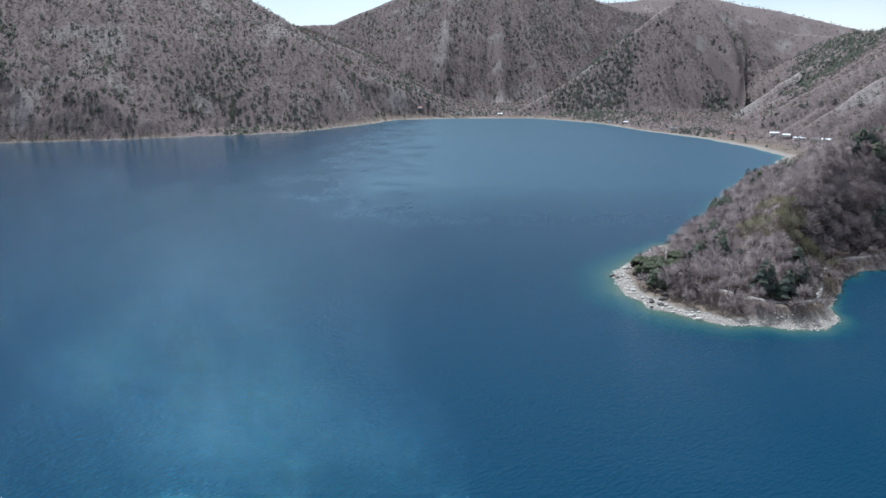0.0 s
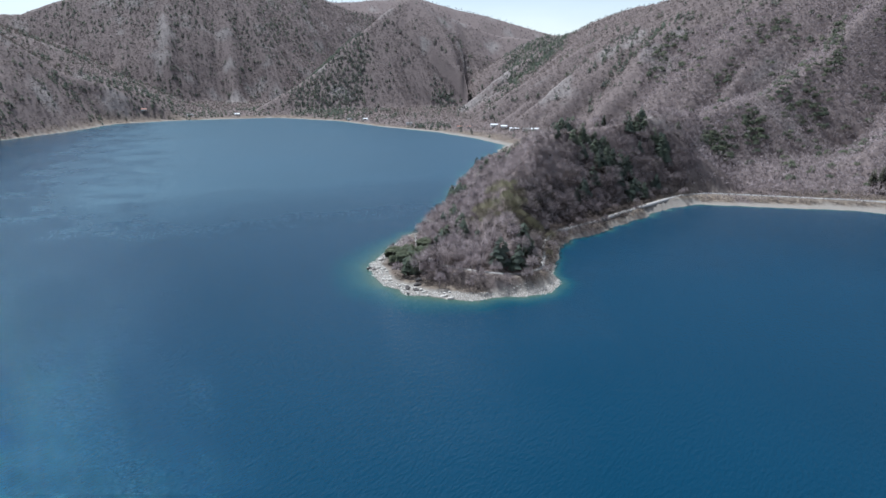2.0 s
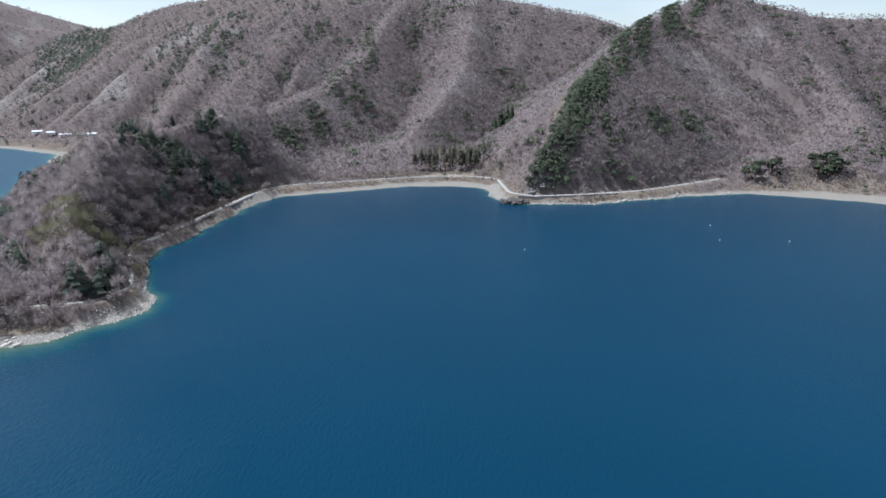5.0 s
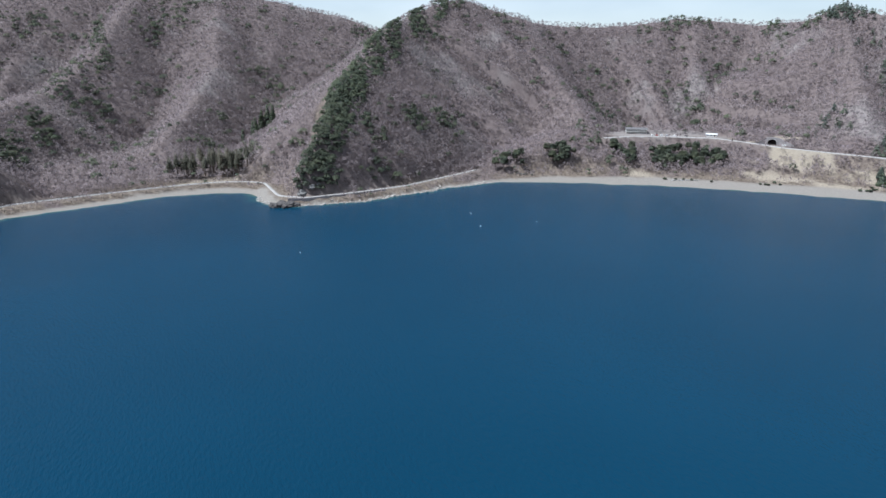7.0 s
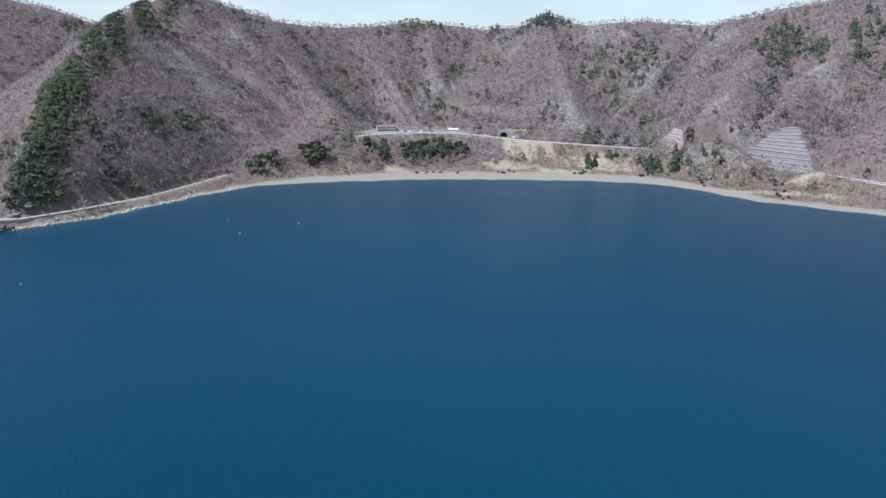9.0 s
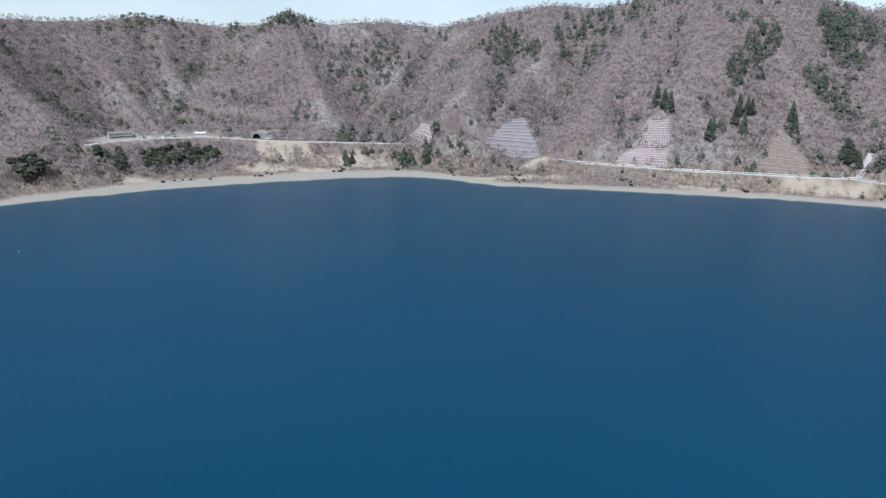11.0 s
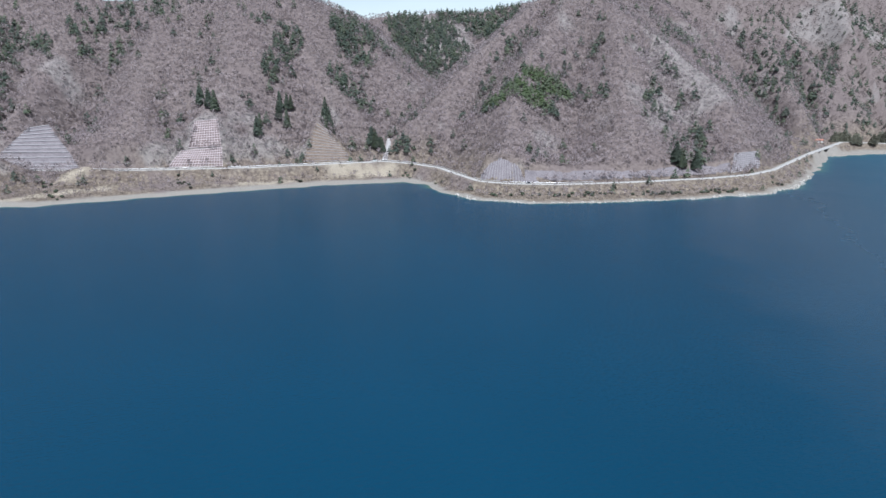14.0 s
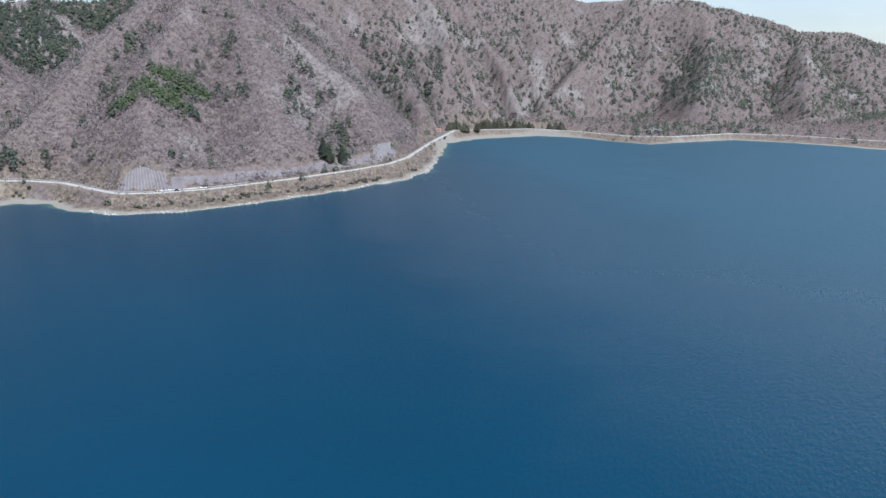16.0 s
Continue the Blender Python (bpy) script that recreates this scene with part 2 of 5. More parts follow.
ROOF_RED = rough_mat("rust_red_roof", (0.28, 0.13, 0.10), (0.38, 0.19, 0.14), 0.5, 0.7, 0.02)
ROOF_PALE = rough_mat("pale_metal_roof", (0.55, 0.57, 0.60), (0.70, 0.72, 0.74), 0.5, 0.5, 0.01)
WOOD = rough_mat("brown_timber", (0.14, 0.10, 0.07), (0.26, 0.19, 0.13), 1.0, 0.8, 0.01)
GLASS, _n, _l, _b = mat("window_glass", 0.08, 0.6)
_b.inputs["Base Color"].default_value = (0.03, 0.035, 0.04, 1)
STEEL, _n, _l, _b = mat("galvanised_steel", 0.45, 0.5)
_b.inputs["Base Color"].default_value, _b.inputs["Metallic"].default_value = (0.62, 0.63, 0.64, 1), 0.6
TYRE, _n, _l, _b = mat("tyre_rubber", 0.85, 0.3)
_b.inputs["Base Color"].default_value = (0.025, 0.025, 0.027, 1)


def paint(name, colour):
    m, n_, l_, b_ = mat(name, 0.3, 0.5)
    b_.inputs["Base Color"].default_value = (*colour, 1)
    b_.inputs["Coat Weight"].default_value = 0.4
    return m


WHITE_PAINT, SILVER_PAINT = paint("white_paint", (0.78, 0.78, 0.77)), paint("silver_paint", (0.45, 0.46, 0.48))
RED_PAINT, DARK_PAINT = paint("red_paint", (0.38, 0.05, 0.045)), paint("dark_paint", (0.04, 0.045, 0.055))


# ---- the lie of the land ----
# shore: x, y, width of the beach, width of the flat strip behind the water's edge
WEST_SHORE = [(-900, 950, 1, 3), (-730, 1032, 1, 3), (-572, 1087, 1, 3), (-404, 1169, 1, 3), (-291, 1227, 1.5, 4), (-182, 1407, 3, 12),
              (-118, 1566, 8, 24), (23, 1626, 8, 24), (241, 1626, 7, 24), (360, 1456, 7, 12), (397, 1277, 8, 14),
              (459, 1116, 10, 20), (478, 967, 14, 34), (472, 858, 13, 26)]
CAPE_SHORE = [(400, 765, 6, 10), (325, 665, 4, 6), (255, 560, 4, 6), (188, 454, 5, 8), (152, 406, 6, 9), (122, 372, 8, 12), (102, 343, 8, 12),
              (95, 323, 8, 12), (95, 300, 8, 12), (102, 286, 8, 11), (116, 272, 7, 9), (132, 262, 6, 8), (156, 257, 6, 8), (171, 258, 6, 8),
              (183, 267, 6, 8), (187, 283, 1.5, 8), (203, 303, 0.6, 8), (218, 322, 0.6, 8), (246, 343, 0.6, 9), (275, 354, 0.8, 10), (325, 374, 3, 14)]
BAY_SHORE = [(377, 395, 6, 16), (413, 394, 9, 22), (453, 366, 11, 26), (512, 322, 12, 34), (536, 286, 14, 40), (533, 255, 12, 36), (494, 226, 8, 14),
             (483, 205, 4, 10), (493, 181, 3, 10), (517, 145, 3, 10), (557, 109, 4, 14), (606, 64, 7, 20), (634, 32, 10, 24), (642, -26, 22, 40),
             (639, -109, 30, 46), (634, -168, 30, 46), (618, -223, 30, 48)]
SOUTH_SHORE = [(596, -302, 30, 60), (560, -367, 24, 55), (528, -385, 18, 50), (461, -407, 14, 55), (405, -452, 14, 60), (322, -517, 16, 60),
               (254, -568, 15, 60), (198, -598, 14, 55), (172, -591, 10, 50), (146, -557, 8, 40), (105, -526, 7, 44), (66, -523, 7, 44),
               (11, -538, 5, 36), (-50, -562, 5, 40), (-102, -592, 7, 40), (-151, -621, 8, 40), (-189, -668, 9, 36), (-212, -722, 8, 30)]
FAR_SHORE = [(-240, -790, 8, 30), (-288, -920, 14, 50), (-360, -966, 24, 80), (-469, -981, 20, 90), (-515, -948, 6, 36), (-547, -876, 2, 14),
             (-580, -818, 2, 14), (-636, -825, 5, 16), (-750, -833, 9, 18), (-805, -774, 4, 14), (-834, -719, 8, 20), (-861, -662, 8, 20),
             (-1100, -300, 8, 40), (-1300, 200, 8, 40), (-1200, 700, 8, 40)]
SHORE = np.array(WEST_SHORE + CAPE_SHORE + BAY_SHORE + SOUTH_SHORE + FAR_SHORE, float)

# ridges: steepness of the flanks, strength and width of their side spurs, crest line in x, y, z
RIDGES = [
    (0.36, 0.4, 200, [(-1887, 921, 400), (-1414, 1414, 415), (-1033, 1654, 400), (-712, 1762, 352), (-533, 1824, 305), (-472, 1892, 252), (-447, 2103, 248)]),
    (0.75, 0.45, 100, [(-533, 1824, 305), (-391, 1778, 175), (-257, 1721, 87), (-161, 1672, 17)]),
    (0.62, 0.4, 260, [(-647, 2415, 280), (-429, 2564, 294), (-294, 2583, 352), (-181, 2594, 397), (0, 2600, 480), (227, 2590, 498), (429, 2564, 443), (605, 2580, 382), (722, 2602, 351), (958, 2631, 350)]),
    (0.55, 0.4, 200, [(195, 1709, 15), (368, 1762, 105), (517, 1828, 214), (612, 1862, 287), (697, 1875, 329), (757, 1873, 307), (862, 1849, 255), (948, 1784, 218), (1012, 1725, 210)]),
    (0.35, 0.5, 300, [(700, 3633, 480), (846, 3602, 489), (988, 3566, 493), (1320, 3457, 520), (1516, 3375, 459), (1642, 3316, 432), (1769, 3250, 396), (1871, 3192, 357), (1935, 3154, 335), (2076, 3063, 301), (2278, 2916, 249)]),
    (0.55, 0.38, 170, [(916, 1549, 187), (943, 1510, 211), (963, 1401, 209), (954, 1285, 234), (962, 1151, 252), (1007, 973, 277), (1068, 776, 283), (1104, 587, 252), (1142, 429, 221), (1149, 347, 199), (1149, 267, 174)]),
    (0.75, 0.45, 100, [(1006, 654, 231), (825, 600, 143), (694, 572, 88), (566, 537, 70), (466, 509, 64)]),
    (0.75, 0.45, 100, [(998, 508, 203), (852, 443, 122), (731, 414, 71), (619, 387, 41)]),
    (0.75, 0.45, 100, [(941, 1142, 240), (782, 1137, 141), (669, 1091, 65), (562, 1015, 32)]),
    (0.85, 0.25, 90, [(170, 289, 26), (196, 319, 44), (232, 362, 62), (287, 410, 79), (333, 432, 83), (386, 460, 78), (471, 505, 67)]),
    (0.68, 0.55, 110, [(513, 194, 34), (568, 193, 63), (650, 199, 93), (744, 199, 127), (838, 193, 159), (923, 179, 185), (1002, 127, 214), (1031, 90, 207), (1049, 46, 197), (1080, -8, 187), (1115, -103, 181), (1128, -223, 191), (1100, -334, 183), (1030, -387, 181), (993, -424, 198)]),
    (0.72, 0.75, 105, [(993, -424, 198), (955, -460, 186), (896, -547, 186), (839, -614, 181), (753, -673, 194), (693, -707, 201), (643, -753, 198), (572, -771, 207), (512, -788, 212), (465, -805, 215), (422, -829, 210), (400, -895, 199), (378, -969, 184), (341, -1067, 199), (284, -1114, 208), (223, -1149, 211), (144, -1171, 225)]),
    (0.6, 0.45, 100, [(993, -424, 192), (846, -386, 113), (719, -351, 56)]),
    (0.6, 0.45, 100, [(753, -673, 188), (679, -560, 127), (611, -469, 70)]),
    (0.6, 0.45, 100, [(572, -771, 201), (529, -665, 135), (487, -570, 72)]),
    (0.6, 0.45, 100, [(465, -805, 209), (366, -734, 137), (285, -672, 73), (252, -642, 39)]),
    (0.75, 0.45, 100, [(1049, 46, 191), (930, -8, 121), (828, -55, 73), (767, -67, 44)]),
    (0.7, 0.3, 120, [(215, -603, 26), (202, -660, 57), (188, -747, 89), (157, -846, 141), (101, -945, 205), (50, -959, 221), (0, -930, 195), (-57, -878, 151), (-113, -802, 97), (-154, -724, 51), (-174, -668, 25)]),
    (0.66, 0.45, 100, [(50, -959, 221), (91, -795, 130), (99, -703, 93), (98, -632, 54)]),
    (0.66, 0.45, 100, [(0, -930, 195), (-14, -780, 119), (-23, -670, 56)]),
    (0.75, 0.9, 150, [(50, -959, 221), (-65, -1248, 258), (-252, -1428, 293), (-494, -1522, 307), (-697, -1495, 290), (-840, -1455, 267), (-951, -1409, 287), (-1061, -1329, 264), (-1151, -1278, 237), (-1252, -1222, 198), (-1352, -1188, 195), (-1442, -1159, 166), (-1696, -1060, 168)]),
    (0.85, 0.45, 100, [(-951, -1409, 287), (-773, -1286, 184), (-644, -1186, 105), (-553, -1110, 49)]),
    (0.85, 0.45, 100, [(-494, -1522, 307), (-406, -1288, 176), (-345, -1128, 84)]),
    (0.85, 0.45, 100, [(-1061, -1329, 264), (-922, -1119, 146), (-787, -971, 57)]),
    (0.85, 0.45, 100, [(-1252, -1222, 198), (-1088, -1033, 110), (-965, -900, 45)]),
    (0.33, 0.45, 100, [(735, -20, 36), (775, -80, 41), (795, -140, 42), (790, -200, 43), (765, -262, 44), (720, -340, 40), (670, -420, 33)]),
    (0.3, 0.45, 100, [(-1866, -1166, 174), (-2511, -673, 241), (-2789, 244, 276), (-2067, 1008, 347)]),
]

# roads: half width, centre line in x, y, z
CAPE_ROAD = [(229, 346, 6), (255, 354, 6), (284, 365, 6), (324, 382, 6), (367, 399, 6), (401, 412, 6), (434, 414, 5), (475, 383, 5), (528, 339, 5),
             (562, 302, 5), (570, 275, 5), (566, 255, 5), (538, 237, 5), (506, 216, 5), (502, 190, 5), (531, 156, 5), (569, 117, 5.5), (631, 78, 7), (660, 56, 9)]
UPPER_ROAD = [(735, -80, 37), (740, -87, 37), (750, -113, 38), (755, -155, 38), (746, -202, 38), (728, -231, 36), (703, -264, 33),
              (668, -331, 30), (637, -407, 26), (611, -447, 22), (565, -468, 18), (451, -507, 16), (344, -554, 16), (269, -602, 16),
              (229, -630, 16), (196, -629, 15), (161, -613, 14), (134, -587, 12), (111, -568, 10), (84, -561, 10), (36, -568, 10),
              (-33, -600, 10), (-103, -634, 11), (-143, -660, 12), (-172, -700, 12), (-205, -769, 12), (-250, -860, 12), (-330, -1010, 11)]
SOUTH_ROAD = [(-330, -1010, 11), (-470, -1010, 10), (-530, -950, 9), (-575, -868, 8), (-639, -840, 8), (-761, -856, 8), (-831, -800, 8), (-900, -690, 8)]
CAPE_PATH = [(229, 346, 6), (206, 322, 6), (192, 298, 6), (178, 278, 6), (159, 272, 7), (148, 275, 8), (137, 287, 8), (129, 302, 7), (126, 330, 6), (140, 375, 6)]
CAR_PARK = [(766, -95, 38), (771, -150, 38), (762, -215, 38)]
TUNNEL_APPROACH = [(703, -264, 33), (726, -262, 33)]
ROADS = [(11.0, CAR_PARK), (4.5, TUNNEL_APPROACH), (3.2, CAPE_ROAD), (3.6, UPPER_ROAD), (3.2, SOUTH_ROAD), (1.3, CAPE_PATH)]


# bare strip cut along the crest of the point's ridge: x, y
FIREBREAK = [(500, 222), (530, 208), (575, 209), (650, 216), (740, 217), (835, 212), (905, 202)]


# places kept free of trees, on even ground: x, y, radius
CLEARINGS = [(118, 324, 15), (783, -124, 18), (768, -205, 14), (766, -150, 16), (735, -262, 12), (232, -660, 9), (580, 320, 8), (590, 292, 9), (594, 268, 6)]


# slopes trimmed to a plane for the concrete walls: bottom left, bottom right, top right, top left
SLOPES = [
    [(647.4, -420.6, 28.0), (605.4, -430.9, 26.5), (634.8, -442.9, 47.5), (646.1, -440.1, 47.9)],
    [(572.2, -464.8, 21.0), (489.0, -494.1, 18.0), (542.9, -516.8, 57.4), (559.3, -507.3, 54.7)],
    [(419.1, -531.1, 17.4), (371.2, -550.3, 17.4), (380.2, -565.6, 34.2), (416.2, -550.2, 33.1)],
    [(411.6, -554.9, 33.4), (381.2, -566.1, 34.7), (397.5, -588.9, 60.6), (418.8, -580.0, 58.8)],
    [(305.8, -594.8, 17.4), (257.9, -618.7, 17.4), (292.0, -635.4, 45.5), (307.7, -639.7, 55.9)],
    [(111.3, -575.4, 11.5), (67.5, -567.3, 11.5), (75.6, -587.6, 30.2), (108.2, -594.6, 31.4)],
    [(67.5, -567.3, 11.5), (-14.0, -603.2, 11.5), (-13.0, -613.9, 21.6), (70.4, -581.4, 25.1)],
    [(-14.0, -603.2, 11.5), (-123.2, -660.1, 12.5), (-123.5, -670.8, 22.4), (-13.0, -613.9, 21.6)],
    [(-124.2, -660.5, 12.5), (-157.6, -696.3, 13.8), (-156.2, -710.3, 29.1), (-129.0, -682.9, 29.0)],
]


def lattice(ix, iy, seed):
    n = (ix.astype(np.int64) * 374761393 + iy.astype(np.int64) * 668265263 + seed * 144665) & 0x7FFFFFFF
    n = ((n ^ (n >> 13)) * 1274126177) & 0x7FFFFFFF
    return ((n ^ (n >> 16)) & 0xFFFF) / 65535.0


def value_noise(x, y, seed=0):
    ix, iy = np.floor(x), np.floor(y)
    fx, fy = x - ix, y - iy
    fx, fy = fx * fx * (3 - 2 * fx), fy * fy * (3 - 2 * fy)
    a, b_ = lattice(ix, iy, seed), lattice(ix + 1, iy, seed)
    c_, d_ = lattice(ix, iy + 1, seed), lattice(ix + 1, iy + 1, seed)
    return (a + (b_ - a) * fx) * (1 - fy) + (c_ + (d_ - c_) * fx) * fy


def fractal(x, y, octaves=4, seed=0):
    total, amp, norm = 0.0, 1.0, 0.0
    for k in range(octaves):
        total = total + amp * value_noise(x * 2 ** k, y * 2 ** k, seed + k)
        norm, amp = norm + amp, amp * 0.5
    return total / norm


def smooth(a, b_, v):
    v = np.clip((v - a) / (b_ - a), 0, 1)
    return v * v * (3 - 2 * v)


def nearest(points, x, y, closed=False):
    """Distance to a broken line, with the values carried along it and the length run at the nearest place."""
    p = np.array(points, float)
    ends = np.roll(p, -1, 0) if closed else p[1:]
    starts = p if closed else p[:-1]
    best, extra, run = np.full(x.shape, 1e9), np.zeros(x.shape + (p.shape[1] - 2,)), np.zeros(x.shape)
    length, weight = 0.0, np.zeros(x.shape)
    for s, e in zip(starts, ends):
        dx, dy = e[0] - s[0], e[1] - s[1]
        l2 = dx * dx + dy * dy
        u = np.clip(((x - s[0]) * dx + (y - s[1]) * dy) / l2, 0, 1)
        d = np.hypot(x - s[0] - u * dx, y - s[1] - u * dy)
        m = d < best
        best[m] = d[m]
        w = 1 / (d + 4.0) ** 4
        run, weight = run + w * (length + u * l2 ** 0.5), weight + w
        extra[m] = s[2:] + u[m][:, None] * (e[2:] - s[2:])
        length += l2 ** 0.5
    return best, extra, run / weight


def on_land(x, y):
    inside = np.zeros(x.shape, bool)
    for (x0, y0), (x1, y1) in zip(SHORE[:, :2], np.roll(SHORE[:, :2], -1, 0)):
        if y0 != y1:
            inside ^= ((y0 > y) != (y1 > y)) & (x < (x1 - x0) * (y - y0) / (y1 - y0) + x0)
    return ~inside


def beyond(q, x, y):
    """How far outside a four-cornered patch of the plan a place lies; negative inside."""
    gap = np.full(x.shape, -1e9)
    e = q[1, :2] - q[0, :2], q[2, :2] - q[1, :2]
    turn = 1.0 if e[0][0] * e[1][1] - e[0][1] * e[1][0] > 0 else -1.0
    for (x0, y0), (x1, y1) in zip(q[:, :2], np.roll(q[:, :2], -1, 0)):
        gap = np.maximum(gap, turn * ((x - x0) * (y1 - y0) - (y - y0) * (x1 - x0)) / math.hypot(x1 - x0, y1 - y0))
    return gap


def survey(x, y):
    """Height of the ground, distance inland (negative in the lake), width of beach and flat, distance to the nearest road."""
    x, y = np.asarray(x, float).ravel(), np.asarray(y, float).ravel()
    wx = x + 7 * (value_noise(x / 14, y / 14, 31) - 0.5)
    wy = y + 7 * (value_noise(x / 14, y / 14, 57) - 0.5)
    d, extra, _ = nearest(SHORE, wx, wy, True)
    inland = np.where(on_land(wx, wy), d, -d)
    beach, flat = extra[:, 0], extra[:, 1]
    low = np.where(inland < beach, inland * 0.11, beach * 0.11 + (inland - beach) * 0.16)
    low = low + smooth(0, 12, inland - beach) * 1.2 * (fractal(x / 18, y / 18, 3, 5) - 0.5)
    low = np.minimum(low, 12 + 0.03 * inland)
    high = np.full(x.shape, -50.0)
    for k, (steep, rib, width, line) in enumerate(RIDGES):
        rd, rz, run = nearest(line, x, y)
        z = rz[:, 0]
        ribs = 1 + rib * (0.95 * np.abs(2 * fractal(run / width + 7.3 * k, rd / (4 * width), 3, 11 + k) - 1) - 0.26) + 0.15 * (fractal(run / 34, rd / 200, 2, 50 + k) - 0.5)
        fall = steep * rd * ribs + 0.00022 * rd * rd
        cand = z - np.where(fall < 0, 0, fall)
        m = np.clip(0.5 + (cand - high) / 10.0, 0, 1)
        high = np.where(np.abs(cand - high) < 5, high + (cand - high) * m + 2.5 * m * (1 - m), np.maximum(cand, high))
    lift = smooth(8, 70, high)
    for cx, cy, cr in CLEARINGS:
        lift = lift * smooth(cr, cr * 2.2, np.hypot(x - cx, y - cy))
    high = high + lift * (16 * (fractal(x / 120, y / 120, 4, 3) - 0.5) + 5 * (fractal(x / 22, y / 22, 3, 9) - 0.5)) * np.where(np.hypot(x, y) < 600, 0.4, 1.0)
    cap = low + np.maximum(inland - flat * (0.8 + 0.4 * value_noise(x / 40, y / 40, 77)), 0) * 0.95
    h = np.where(high > low, np.minimum(high, cap), low)
    h = np.maximum(h, low)
    h = np.where(inland < 0, np.maximum(inland * 0.3, -14.0), h)
    for quad in SLOPES:
        q = np.array(quad, float)
        a_, b_, c_ = np.linalg.lstsq(np.c_[q[:, :2], np.ones(4)], q[:, 2], rcond=None)[0]
        m = 1 - smooth(1.0, 12.0, beyond(q, x, y))
        h = h + (a_ * x + b_ * y + c_ - 0.5 - h) * m
    road = np.full(x.shape, 1e9)
    for half, line in ROADS:
        rd, rz, _ = nearest(line, x, y)
        w = 1 - smooth(half + 1.0, half + 9.0, rd)
        w = w * smooth(0.5, 7.5 if half < 4 else 3.0, inland)
        h = h + (rz[:, 0] - 0.15 - h) * w
        road = np.minimum(road, rd - half)
    return h, inland, beach, flat, road


# clearings of dry straw-coloured grass: x, y, radius across and away from the lake, turn
STRAW = [(690, -276, 34, 22, -112), (664, -245, 30, 12, -110), (640, -342, 30, 9, -118), (632, -300, 30, 8, -115), (748, -238, 14, 6, -107), (744, -284, 14, 6, -110), (625, -350, 26, 8, -119),
         (678, -117, 14, 12, -100), (560, 312, 30, 7, -50), (247, -605, 40, 9, -158), (320, -545, 50, 6, -149), (470, -440, 60, 6, -133), (480, -478, 20, 7, -134)]


def straw_share(x, y):
    share = np.zeros(np.shape(x))
    for sx, sy, rx, ry, turn in STRAW:
        c, sn = math.cos(radians(turn)), math.sin(radians(turn))
        d = np.hypot(((x - sx) * c + (y - sy) * sn) / rx, (-(x - sx) * sn + (y - sy) * c) / ry)
        share = np.maximum(share, 1 - smooth(0.6, 1.15, d + 1.7 * (fractal(x / 9, y / 9, 3, 81) - 0.5)))
    return share
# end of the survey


def mesh_object(name, verts, faces, material, parent=None, smooth_shade=False, attributes=()):
    """A mesh from arrays: verts (n, 3), faces (m, 3 or 4); attributes: (name, per-vertex values)."""
    me = bpy.data.meshes.new(name)
    verts, faces = np.asarray(verts, np.float32), np.asarray(faces, np.int32)
    k = faces.shape[1]
    me.vertices.add(len(verts))
    me.vertices.foreach_set("co", verts.ravel())
    me.loops.add(faces.size)
    me.loops.foreach_set("vertex_index", faces.ravel())
    me.polygons.add(len(faces))
    me.polygons.foreach_set("loop_start", np.arange(0, faces.size, k, dtype=np.int32))
    if smooth_shade:
        me.polygons.foreach_set("use_smooth", np.ones(len(faces), bool))
    for key, values in attributes:
        values = np.asarray(values, np.float32)
        a = me.attributes.new(key, "FLOAT" if values.ndim == 1 else "FLOAT_VECTOR", "POINT")
        a.data.foreach_set("value" if values.ndim == 1 else "vector", values.ravel())
    me.update(calc_edges=True)
    me.materials.append(material)
    ob = new(name, me)
    if parent is not None:
        ob.parent = parent
    return ob


# ---- ground, water ----
def polar_grid(azimuths, ranges):
    a, r = np.meshgrid(np.radians(azimuths), ranges, indexing="ij")
    x, y = (np.sin(a) * r).ravel(), (np.cos(a) * r).ravel()
    na, nr = a.shape
    i, j = np.meshgrid(np.arange(na), np.arange(nr - 1), indexing="ij")
    i2 = (i + 1) % na
    f = np.stack([i * nr + j, i2 * nr + j, i2 * nr + j + 1, i * nr + j + 1], -1).reshape(-1, 4)
    return x, y, f[:, ::-1]


azimuths = np.concatenate([np.arange(-37, 236, 0.4), np.arange(236, 323, 3)])
x, y, f = polar_grid(azimuths, np.concatenate([np.arange(240, 430, 2.5), np.arange(430, 1350, 5), np.arange(1350, 2850, 15), np.arange(2850, 4900, 80)]))
h, inland, beach, flat, road = survey(x, y)
patchy = fractal(x / 30, y / 30, 4, 40)
sandy = (1 - smooth(beach * 0.9, beach * 1.15 + 1, inland + 3 * (value_noise(x / 5, y / 5, 8) - 0.5))) + 0.25 * (1 - smooth(0.3, 1.5, road))
grassy = (1 - smooth(flat * 0.9, flat * 1.5 + 8, inland)) * smooth(0.35, 0.6, patchy + 0.15)
grassy = np.maximum(grassy, 0.8 * (1 - smooth(3, 8, nearest(FIREBREAK, x, y)[0])))
grassy = np.maximum(grassy, 0.25 * (1 - smooth(2, 7, road)))
slope_rock = smooth(0.62, 0.72, fractal(x / 60, y / 60, 4, 21)) * (h > 20) * 0.45
keep = (inland[f] > -60).any(1)
mesh_object_ground = tagged(mesh_object("ground", np.stack([x, y, h], 1), f[keep], LAND, None, True,
                                        [("zone", np.stack([np.clip(sandy, 0, 1), grassy, slope_rock], 1)), ("straw", straw_share(x, y))]),
                            "steep hills of brown leaf litter round a lake with pale beaches", "ground", "", "structure")

